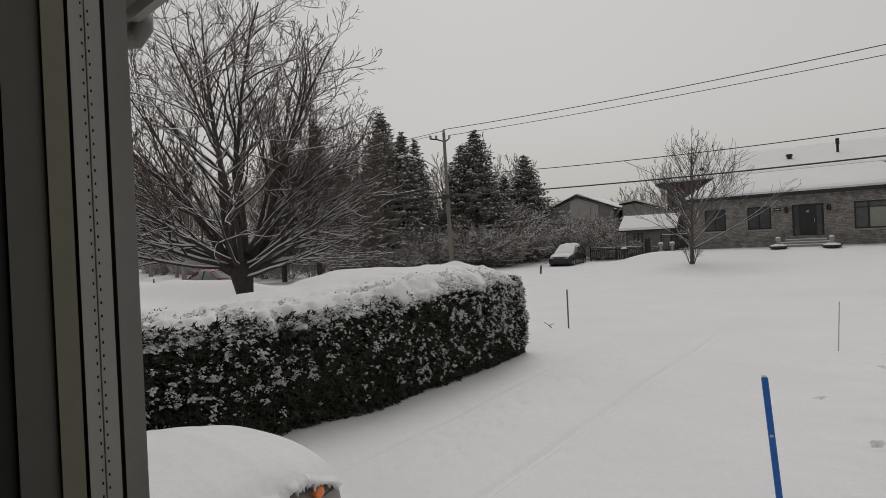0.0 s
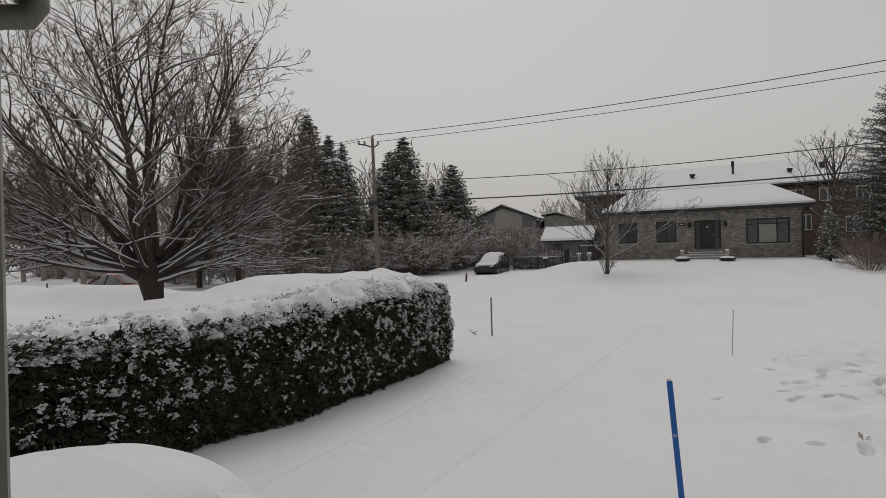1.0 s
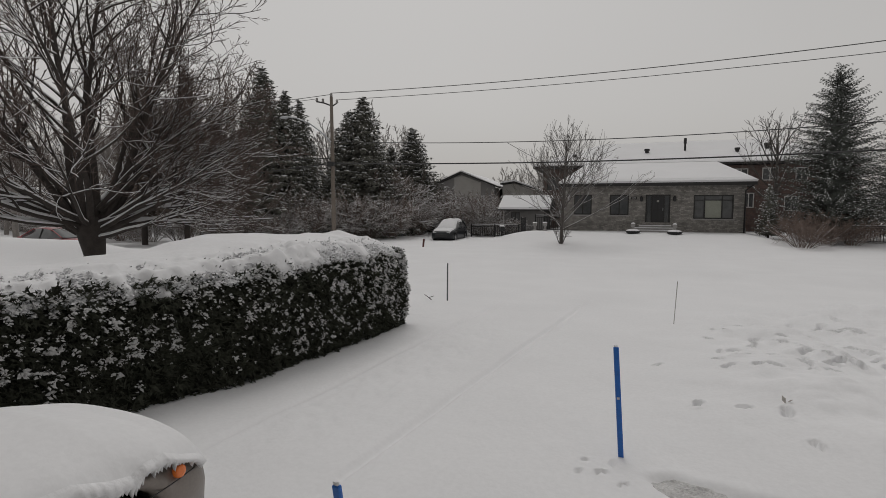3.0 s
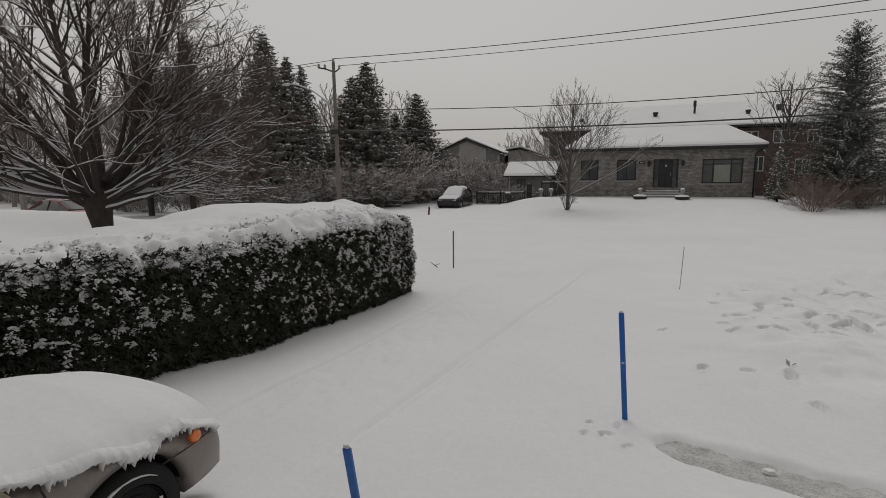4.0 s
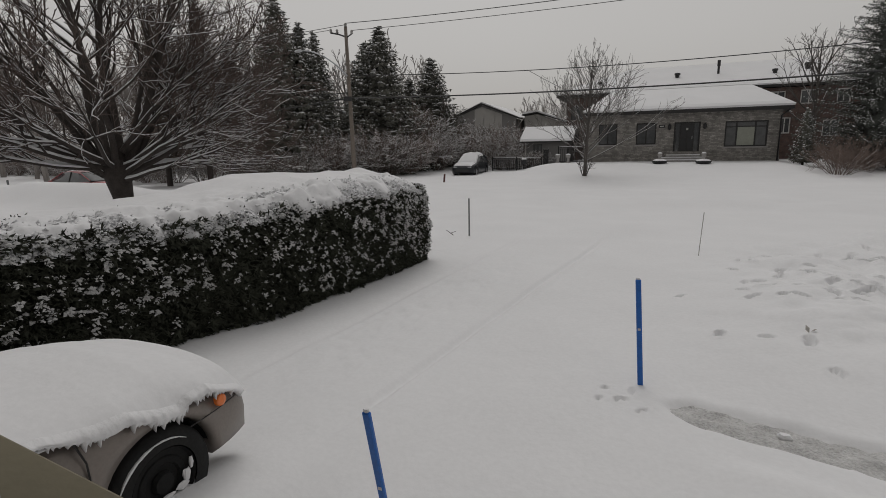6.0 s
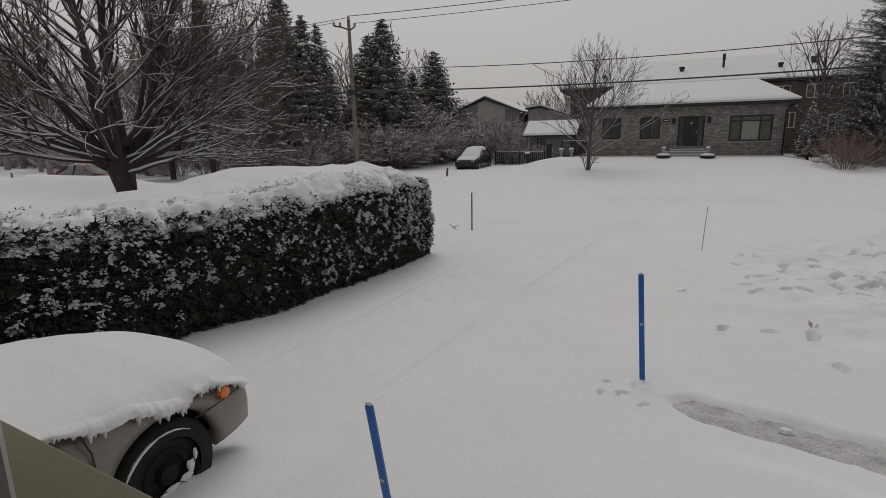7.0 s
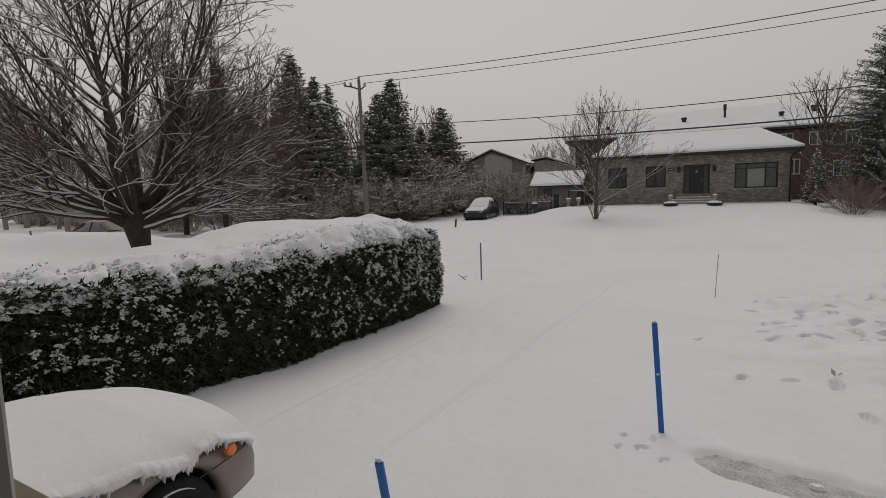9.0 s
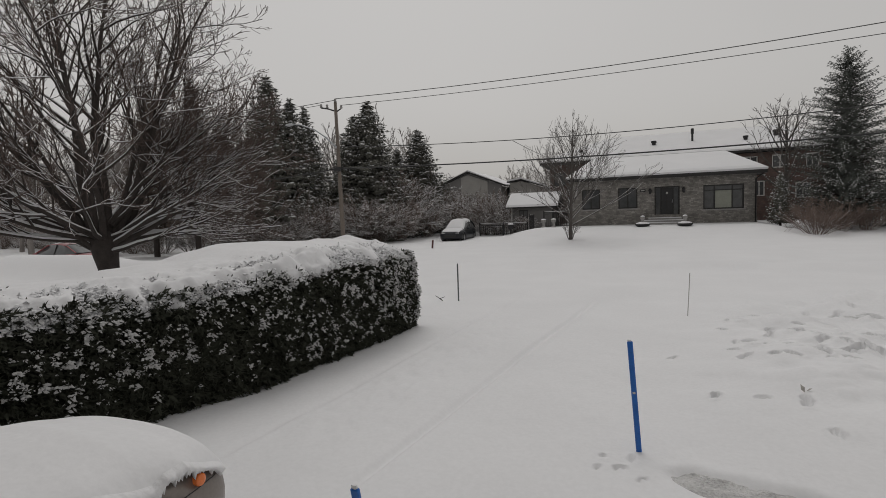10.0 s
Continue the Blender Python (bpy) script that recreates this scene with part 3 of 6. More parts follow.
def branchy(rng, start, way, length, radius, level, last, out, kids, rise=0.25, wob=0.16, thin=0.0045, spread=(25, 60)):
    """Grows one limb and its side branches into out, as (points, radii, level)."""
    n = (9, 7, 5, 4, 3)[min(level, 4)]
    p, d = Vector(start), Vector(way).normalized()
    pts, rads = [p.copy()], [radius]
    tip = max(thin, radius * 0.16)
    for i in range(1, n + 1):
        d = (d + Vector((rng.uniform(-wob, wob), rng.uniform(-wob, wob), rng.uniform(-wob, wob) + rise / n))).normalized()
        p = p + d * (length / n)
        pts.append(p.copy())
        rads.append(radius + (tip - radius) * (i / n) ** 0.7)
    out.append((pts, rads, level))
    if level >= last:
        return
    c = kids[min(level, len(kids) - 1)]
    for i in range(c):
        f = 0.28 + 0.70 * (i + rng.random()) / c
        k = min(int(f * n), n - 1)
        q = pts[k].lerp(pts[k + 1], f * n - k)
        t = (pts[k + 1] - pts[k]).normalized()
        side = t.orthogonal().normalized()
        side.rotate(Matrix.Rotation(rng.uniform(0, 2 * math.pi), 3, t))
        a = radians(rng.uniform(*spread))
        w = (t * math.cos(a) + side * math.sin(a))
        r = max(thin, (radius + (tip - radius) * f) * rng.uniform(0.45, 0.65))
        ln = length * (1.05 - 0.62 * f) * rng.uniform(0.42, 0.7)
        branchy(rng, q, w, ln, r, level + 1, last, out, kids, rise, min(0.24, wob * 1.3), thin, spread)


def limb_geos(out, first=99, sides=(9, 7, 5, 4, 3), snow_min=0.006, snow_gain=0.8, flat=0.8):
    """Wood of limbs below and above a level, and the snow that lies on them."""
    wood, twigs, snow = Geo(), Geo(), Geo()
    for pts, rads, lev in out:
        (wood if lev < first else twigs).tube(pts, rads, sides[min(lev, 4)], False)
        if max(rads) < snow_min:
            continue
        run_p, run_r = [], []
        for i in range(len(pts)):
            t = (pts[min(i + 1, len(pts) - 1)] - pts[max(i - 1, 0)]).normalized()
            if abs(t.z) < flat and rads[i] >= snow_min * 0.7:
                run_p.append(pts[i] + Vector((0, 0, rads[i] * 0.62 + 0.004)))
                run_r.append(max(min(rads[i] * snow_gain, 0.065), 0.0105) * (1.0 - 0.5 * abs(t.z)))
            else:
                if len(run_p) > 1:
                    snow.tube(run_p, run_r, 5 if max(run_r) > 0.02 else 4, True)
                run_p, run_r = [], []
        if len(run_p) > 1:
            snow.tube(run_p, run_r, 5 if max(run_r) > 0.02 else 4, True)
    return wood, twigs, snow


# big maple behind the hedge
MX, MY = -12.15, 8.75
mz = gz(MX, MY)
maple = thing("maple_tree", "large bare maple with many snow-lined spreading limbs", "tree", at=(MX, MY, mz - 0.05))
out = []
trunk = Geo()
tp = [(0.0, 0.0, 0.0), (0.02, 0, 0.4), (0.0, 0.02, 0.8), (-0.04, 0.0, 1.15), (-0.08, 0.0, 1.45), (-0.1, 0.02, 1.7)]
trunk.tube(tp, [0.34, 0.25, 0.23, 0.28, 0.33, 0.14], 16, True)
part("trunk", trunk, M["bark"], maple, "dark furrowed trunk", True)
limb_rng = random.Random(52)


def limb(az, el, ln, r, at, kids, rise, wob, angles, last=3):
    a, e = radians(az), radians(el)
    branchy(limb_rng, at, (math.cos(a) * math.cos(e), math.sin(a) * math.cos(e), math.sin(e)), ln, r, 0, last, out, kids, rise, wob, 0.0058, angles)


# leaders that stand up out of the fork
for az, el, ln, r in ((56, 36, 4.9, .135), (232, 33, 4.8, .125), (52, 72, 7.0, .115), (64, 55, 6.0, .10), (150, 72, 6.2, .09), (238, 74, 7.0, .12), (228, 56, 6.2, .105), (326, 64, 6.0, .09), (100, 84, 7.2, .115), (285, 80, 6.6, .085), (70, 64, 6.2, .08), (215, 66, 6.4, .08), (50, 50, 4.9, .08), (60, 61, 6.0, .08)):
    a = radians(az)
    limb(az, el, ln, r, (-0.08 + 0.16 * math.cos(a), 0.16 * math.sin(a), 1.3 + 0.12 * limb_rng.random()), (12, 6, 4), 0.28, 0.14, (24, 56))
# the fan of long lower limbs
for i in range(32):
    az = (i * 137.5) % 360 if i % 3 == 0 else (54 if i % 2 else 234) + limb_rng.gauss(0, 26)
    el = 7 + 44 * ((i * 0.618) % 1.0) ** 1.1
    a = radians(az)
    q = 0.18 + 0.10 * limb_rng.random()
    limb(az, el, 4.2 - 0.006 * el + limb_rng.uniform(-0.5, 0.35), limb_rng.uniform(0.05, 0.095), (-0.08 + q * math.cos(a), q * math.sin(a), 1.2 + 0.9 * ((i * 0.37) % 1.0) * (0.4 + el / 80)), (11, 6, 4), 0.22, 0.125, (22, 54))
out = [q for q in out if q[2] == 0 or min(p.z for p in q[0]) > 1.25]
wood, twigs, snow = limb_geos(out, 2, snow_min=0.0064, snow_gain=1.35, flat=0.88)
part("branchwork", wood, M["bark"], maple, "", True)
part("crown", twigs, M["maple_twig"], maple)
tagged(part("snow_cover", snow, M["snow_fluff"], maple, "snow lying along the branches"), kind="stuff")

# small tree on the lawn across the road
rng = random.Random(8)
tx, ty = -4.0, 33.2
young = thing("young_tree", "slender bare young tree standing in snow", "tree", at=(tx, ty, gz(tx, ty) - 0.05))
out = [([Vector((0.02 * i, 0.01 * math.sin(i), 0.58 * i)) for i in range(13)], [0.12 - 0.0085 * i for i in range(13)], 0)]
for i in range(54):
    f = (i + 0.5) / 54
    az = 2.399963 * i
    el = radians(33 + 34 * f + rng.uniform(-10, 10))
    w = (math.cos(az) * math.cos(el), math.sin(az) * math.cos(el), math.sin(el))
    branchy(rng, (0.24 * f, 0, 0.85 + 5.25 * f), w, (5.1 - 3.4 * f) * rng.uniform(0.75, 1.15), 0.042 - 0.028 * f, 1, 3, out, (0, 6, 3) if f < 0.5 else (0, 4, 1), 0.30, 0.10, 0.008, (20, 42))
for i in range(16):
    az = i * 0.9
    branchy(rng, (0.1 * math.cos(az), 0.1 * math.sin(az), 0), (math.cos(az) * 0.4, math.sin(az) * 0.4, 1), 1.1, 0.012, 2, 3, out, (0, 0, 3), 0.3, 0.12, 0.008)
wood, twigs, snow = limb_geos(out, 2, snow_min=0.010, snow_gain=0.9, flat=0.85)
part("trunk", wood, M["bark_grey"], young, "", True)
part("crown", twigs, M["bark_grey"], young)
tagged(part("snow_cover", snow, M["snow_fluff"], young, "thin snow along the boughs"), kind="stuff")


def spruce_geos(rng, tall, wide, gap=0.27, boughs=13, snowy=0.3, droop=0.3, size=1.25, ragged=0.15, bare=0.35, brush=False):
    """A conifer of drooping boughs with hanging sprays: wood, needles, snow."""
    wood, leaf, snow = Geo(), Geo(), Geo()
    wood.tube([(0, 0, -0.2), (0, 0, tall * 0.5), (0, 0, tall * 0.98)], [0.022 * tall, 0.012 * tall, 0.01], 8)

    def reach_at(f):
        return wide * max(0.0, 1 - f) ** (0.68 if brush else 0.93) * (0.72 + 0.28 * min(1, f * 7)) + 0.06
    # dense shaded heart of the crown
    rows, sides = 26, 13
    k = len(leaf.v)
    for i in range(rows):
        h = bare + 0.25 + (tall * 0.95 - bare - 0.25) * i / (rows - 1)
        for j in range(sides):
            a = 2 * math.pi * j / sides + 0.3 * i
            q = reach_at(h / tall) * (0.26 if brush else 0.46) * rng.uniform(0.45, 1.25)
            leaf.v.append((q * math.cos(a), q * math.sin(a), h + rng.uniform(-0.1, 0.1)))
    for i in range(rows - 1):
        for j in range(sides):
            a, b = k + i * sides + j, k + i * sides + (j + 1) % sides
            leaf.f.append((a, b, b + sides, a + sides))
    h = bare
    while h < tall * 0.99:
        f = h / tall
        reach = reach_at(f)
        nb = max(5, int(boughs * (0.45 + 0.55 * (1 - f))))
        a0 = rng.uniform(0, 6.28)
        for b in range(nb):
            az = a0 + 2 * math.pi * b / nb + rng.uniform(-0.3, 0.3)
            ln = reach * rng.uniform(1 - ragged * 2.2, 1 + ragged)
            d = Vector((math.cos(az), math.sin(az), 0))
            s = Vector((-d.y, d.x, 0))
            up = 0.55 * max(0.0, f - 0.6) + (0.25 if brush else 0.08)
            n = max(2, int(ln / (0.25 * size)))
            base = Vector((0, 0, h + rng.uniform(-0.5, 0.5) * gap * (1.6 if brush else 1)))
            pts = [base + d * (ln * i / n) + Vector((0, 0, ln * (up * i / n - droop * (i / n) ** 2 + 0.16 * (i / n) ** 4))) for i in range(n + 1)]
            if ln > 0.8:
                wood.tube([pts[0], pts[n // 2], pts[-1]], [0.03, 0.018, 0.006], 3, False)
            load = rng.random()
            for i in range(1, n + 1):
                u = i / n
                if u < 0.3 and ln > 1.5:
                    continue
                lw = size * (0.22 + 0.26 * (1 - u)) * min(1.0, 0.4 + ln * 0.5)
                p = pts[i] + Vector((0, 0, rng.uniform(-0.05, 0.03)))
                for sg in (-1, 1):
                    al = (d * rng.uniform(0.35, 0.9) + s * (sg * rng.uniform(0.5, 1.0))) * lw
                    if brush:
                        al.z += lw * rng.uniform(-0.3, 0.6)
                    leaf.blade(p, al, Vector((-al.y, al.x, al.length * rng.uniform(-0.7, 0.7))).normalized(), lw * (0.15 if brush else 0.28), lw * rng.uniform(0.15, 0.6))
                    if rng.random() < snowy * (0.45 + load):
                        sa = al * rng.uniform(0.4, 0.85)
                        snow.blade(p + Vector((0, 0, 0.035)) + al * rng.uniform(0.0, 0.3), sa, Vector((-al.y, al.x, 0.3 * al.length)).normalized(), lw * rng.uniform(0.10, 0.22), lw * rng.uniform(0.15, 0.5))
                for _ in range(4 if brush else 2):
                    hang = d * (lw * rng.uniform(0.0, 0.5)) + s * (lw * rng.uniform(-0.7, 0.7)) + Vector((0, 0, lw * (rng.uniform(-0.4, 0.9) if brush else -rng.uniform(0.5, 1.1))))
                    leaf.blade(p, hang, (s + d * rng.uniform(-0.5, 0.5)).normalized(), lw * (0.14 if brush else 0.26))
            tip = pts[-1]
            leaf.blade(tip - d * 0.1, d * (0.30 * size) + Vector((0, 0, 0.08 if brush else -0.03)), s, 0.08 * size, 0.02)
            if load > 0.5 and rng.random() < snowy:
                snow.lump(tuple(tip + Vector((0, 0, 0.03))), 0.10 * size, 0.13 * size, 0.05 * size, rng, az)
        h += gap * rng.uniform(0.8, 1.2) * (0.6 + 0.4 * (1 - f))
    for i in range(6):
        leaf.blade(Vector((0, 0, tall - 0.55 + 0.08 * i)), Vector((0.12 * math.cos(i * 1.9), 0.12 * math.sin(i * 1.9), 0.32)), Vector((math.cos(i), math.sin(i), 0)), 0.04)
    return wood, leaf, snow


def spruce(rng, tall, wide, label, group, needle, **kw):
    ob = thing("spruce_tree", label, "tree", group)
    w, l, s = spruce_geos(rng, tall, wide, **kw)
    part("trunk", w, M["bark"], ob)
    part("crown", l, M[needle], ob, "drooping needle-covered boughs")
    tagged(part("snow_cover", s, M["snow_fluff"], ob, "snow lying on the boughs"), kind="stuff")
    return ob


GRP = "dark spruces behind the road"
LAB = "tall dark green spruce with snow-dusted boughs"
kinds = [spruce(random.Random(31 + i), 12.0, 4.0, LAB, GRP, "needles", snowy=0.85, ragged=(0.13, 0.17, 0.15)[i]) for i in range(3)]
kinds.append(spruce(random.Random(37), 12.0, 4.0, "tall brownish spruce with a bare foot of trunk", GRP, "needles_brown", snowy=0.25, ragged=0.16, bare=2.1))
SPRUCES = [(-26.8, 32.9, 13.4, 3.1, 0), (-26.3, 35.0, 11.9, 2.6, 1), (-26.4, 37.1, 11.6, 2.2, 2), (-29.2, 24.4, 11.2, 1.9, 3), (-22.9, 39.4, 10.9, 3.0, 0), (-21.4, 39.0, 11.8, 3.4, 1),
           (-20.6, 47.8, 10.4, 3.2, 2), (-22.6, 47.0, 8.6, 2.7, 0), (-26.6, 25.3, 11.4, 1.9, 3), (-24.3, 43.5, 9.6, 2.8, 1), (-29.5, 35.5, 10.5, 3.2, 0)]
for i, (x, y, tall, wide, k) in enumerate(SPRUCES):
    kx = wide * 1.55 / 4.0
    if i < 4:
        ob = kinds[k]
        ob.matrix_basis = pose(x, y, gz(x, y) - 0.1, 0, 0, 40 * i) @ Matrix.Diagonal((kx, kx, tall / 12.0, 1))
    else:
        c = copy_thing(kinds[k], pose(x, y, gz(x, y) - 0.1, 0, 0, 67 * i))
        c.scale = (kx, kx, tall / 12.0)

blue = spruce(random.Random(77), 11.5, 4.3, "large blue-green spruce heavy with snow beside the house", "", "needles_blue", gap=0.24, boughs=15, snowy=0.42, droop=0.20, size=0.62, ragged=0.24, brush=True)
blue.matrix_basis = pose(12.6, 40.3, gz(12.6, 40.3) - 0.1)
blue2 = copy_thing(blue, pose(17.6, 42.5, gz(17.6, 42.5) - 0.1, 0, 0, 130))
blue2.scale = (1.0, 1.0, 0.82)
cedar = spruce(random.Random(5), 3.7, 1.05, "narrow dark cedar with snow at the house corner", "", "needles", gap=0.16, boughs=11, snowy=0.8, droop=0.1, size=0.6)
cedar.name = "cedar_tree"
cedar.matrix_basis = pose(9.0, 40.4, gz(9, 40.4) - 0.05)


# bare woods and thickets
def bare_tree(seed, tall, label, group, mt, kids=(7, 5, 3), limbs=12, thin=0.016, el0=35):
    rng = random.Random(seed)
    ob = thing("bare_tree", label, "tree", group)
    out = [([Vector((0.05 * math.sin(i + seed), 0.05 * math.cos(i), tall * 0.11 * i)) for i in range(8)], [0.02 * tall * (1 - 0.11 * i) for i in range(8)], 0)]
    for i in range(limbs):
        f = (i + 0.5) / limbs
        az, el = 2.4 * i, radians(el0 + 40 * f)
        w = (math.cos(az) * math.cos(el), math.sin(az) * math.cos(el), math.sin(el))
        branchy(rng, (0, 0, tall * (0.22 + 0.5 * f)), w, tall * (0.52 - 0.22 * f) * rng.uniform(0.8, 1.1), 0.008 * tall, 1, 3, out, kids, 0.4, 0.14, thin, (25, 55))
    wd, tw, sn = limb_geos(out, 2, (7, 5, 4, 3, 3), 0.03, 0.6)
    part("trunk", wd, M[mt], ob)
    part("crown", tw, M[mt], ob, "fine bare twigs")
    tagged(part("snow_cover", sn, M["snow_fluff"], ob, "thin snow on the branches"), kind="stuff")
    return ob


far_kinds = [bare_tree(60 + i, 9.0, "bare leafless tree in the distant wood", "distant woods", "hazy_twig", (6, 6, 4), 13, 0.02) for i in range(3)]
rng = random.Random(9)
spots = [(-44 - 2.7 * i + rng.uniform(-2, 2), 25 + 0.62 * i + rng.uniform(-6, 12)) for i in range(26)]
spots += [(-31 - 1.6 * i + rng.uniform(-1, 1), 38 + rng.uniform(-6, 16)) for i in range(16)]
spots += [(-19 + 2.1 * i + rng.uniform(-1, 1), 80 + rng.uniform(0, 6)) for i in range(5)]
spots += [(-25, 46), (-28, 44), (-23.5, 52), (-60, 40), (-52, 46), (-70, 30), (-80, 36), (-66, 50)]
for i, (x, y) in enumerate(spots):
    k = rng.uniform(1.0, 1.5) if y < 55 else rng.uniform(0.9, 1.1)
    if i < 3:
        far_kinds[i].matrix_basis = pose(x, y, gz(x, y) - 0.1, 0, 0, 50 * i)
        far_kinds[i].scale = (k, k, k)
    else:
        c = copy_thing(far_kinds[i % 3], pose(x, y, gz(x, y) - 0.1, 0, 0, rng.uniform(0, 360)))
        c.scale = (k, k, k * rng.uniform(0.9, 1.15))
side_tree = bare_tree(90, 8.6, "bare grey tree behind the blue spruce", "", "bark_grey", (7, 6, 4), 16, 0.010, 32)
side_tree.matrix_basis = pose(9.4, 40.0, gz(9.4, 40.0) - 0.1)
side_tree.location = (10.6, 46.0, gz(10.6, 46.0) - 0.1)
side_tree.scale = (1.15, 1.15, 1.12)
pop = bare_tree(91, 9.0, "slim bare poplar rising behind the spruces", "", "hazy_twig", (5, 4, 3), 16, 0.018, 55)
pop.matrix_basis = pose(-24.3, 41.3, gz(-24.3, 41.3))
pop.scale = (0.8, 0.8, 1.05)


def bush(seed, tall, label, group, mt, stems=26, thin=0.009, lean=0.55, kids=(0, 6, 4)):
    rng = random.Random(seed)
    ob = thing("bush", label, "bush", group)
    out = []
    for i in range(stems):
        az = 2.4 * i
        q = lean * math.sqrt((i + 0.5) / stems) * 1.5
        s = (0.35 * q * math.cos(az), 0.35 * q * math.sin(az), 0)
        branchy(rng, s, (q * math.cos(az), q * math.sin(az), 1), tall * rng.uniform(0.7, 1.1), 0.022, 1, 3, out, kids, 0.1, 0.16, thin, (20, 50))
    wd, tw, sn = limb_geos(out, 2, (5, 4, 4, 3, 3), 0.0105, 1.15, 0.9)
    part("stem_clump", wd, M[mt], ob)
    part("crown", tw, M[mt], ob)
    tagged(part("snow_cover", sn, M["snow_fluff"], ob, "snow caught on the twigs"), kind="stuff")
    return ob


TL = "dense bare brown thicket bush dusted with snow"
tk = [bush(100 + i, 3.4, TL, "thicket along the road", ("twig", "brown_twig", "twig")[i], 34, 0.014, 0.6) for i in range(3)]
rng = random.Random(12)
spots = [(-24 + 0.9 * i + rng.uniform(-0.5, 0.5), 33.5 + 0.42 * i + rng.uniform(-1.2, 1.2), 0.95) for i in range(8)]
spots += [(-23 + 1.15 * i + rng.uniform(-0.5, 0.5), 41 + 0.35 * i + rng.uniform(-1.5, 1.5), 1.5 if i < 4 else 0.8) for i in range(11)]
spots += [(-22 + 1.5 * i + rng.uniform(-0.6, 0.6), 48.5 + rng.uniform(-2, 2), 1.7 if i < 2 else 1.0) for i in range(11)]
spots += [(-34 + 1.3 * i, 25.5 + 0.75 * i + rng.uniform(-0.8, 0.8), 0.62) for i in range(9)]
spots += [(-75 + 2.6 * i + rng.uniform(-1, 1), 40 - 0.25 * i + rng.uniform(-3, 3), 0.9) for i in range(16)]
spots += [(-34 - 1.5 * i + rng.uniform(-0.7, 0.7), 27.5 + 0.35 * i + rng.uniform(-1.5, 1.5), rng.uniform(0.5, 0.75)) for i in range(22)]
for i, (x, y, k) in enumerate(spots):
    k *= rng.uniform(0.85, 1.15)
    if i < 3:
        tk[i].matrix_basis = pose(x, y, gz(x, y) - 0.1)
        tk[i].scale = (k, k, k)
    else:
        c = copy_thing(tk[i % 3], pose(x, y, gz(x, y) - 0.1, 0, 0, rng.uniform(0, 360)))
        c.scale = (k, k, k * rng.uniform(0.85, 1.1))
for x in (-12.0, -11.2, -10.4, -9.6, -8.9):
    c = copy_thing(tk[0], pose(x, 42.0, gz(x, 42.0) - 0.1, 0, 0, 71 * x))
    c.scale = (0.42, 0.42, 0.42)
rb = bush(120, 2.0, "rounded reddish bare shrub in the snow", "shrubs beside the house", "brown_twig", 34, 0.009, 0.8)
rb.matrix_basis = pose(9.75, 35.6, gz(9.75, 35.6) - 0.08)
for x, y, k in ((11.5, 37.6, 0.85), (12.8, 37.6, 0.8), (10.8, 38.8, 0.95), (13.8, 39.5, 0.9)):
    c = copy_thing(rb, pose(x, y, gz(x, y) - 0.08, 0, 0, 97 * x))
    c.scale = (k, k, k)

# ---- hedge ----
rng = random.Random(3)
HY0, HY1 = -1.5, 9.35


def hedge_front(y):
    return np.interp(y, [-2, 1, 4, 5, 6.75, 9.1, 10], [-6.1, -5.5, -4.88, -4.55, -4.17, -3.98, -3.98])


def hedge_top(y):
    return np.interp(y, [-2, 4.2, 5.4, 6.6, 8.8, 9.3], [1.50, 1.50, 1.56, 1.68, 1.66, 1.50])


hedge = thing("cedar_hedge", "clipped dark cedar hedge capped with thick snow", "hedge", at=(0, 0, 0))
# solid dark body that paints the hedge's inner shade behind the sprays
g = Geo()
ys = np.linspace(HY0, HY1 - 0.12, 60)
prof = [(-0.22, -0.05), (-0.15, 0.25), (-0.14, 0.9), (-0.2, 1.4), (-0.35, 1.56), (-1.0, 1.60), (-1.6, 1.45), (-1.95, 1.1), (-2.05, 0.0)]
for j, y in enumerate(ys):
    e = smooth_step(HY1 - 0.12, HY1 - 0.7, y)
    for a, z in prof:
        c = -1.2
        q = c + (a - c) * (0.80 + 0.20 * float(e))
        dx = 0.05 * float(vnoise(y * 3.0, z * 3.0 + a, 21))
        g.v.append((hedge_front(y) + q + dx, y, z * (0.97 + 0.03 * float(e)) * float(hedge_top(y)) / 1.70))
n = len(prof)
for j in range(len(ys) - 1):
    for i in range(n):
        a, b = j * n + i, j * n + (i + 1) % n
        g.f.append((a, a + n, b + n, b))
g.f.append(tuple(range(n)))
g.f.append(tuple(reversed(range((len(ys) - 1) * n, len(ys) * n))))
part("hedge_core", g, M["cedar_core_shade"], hedge)
leaf = Geo()


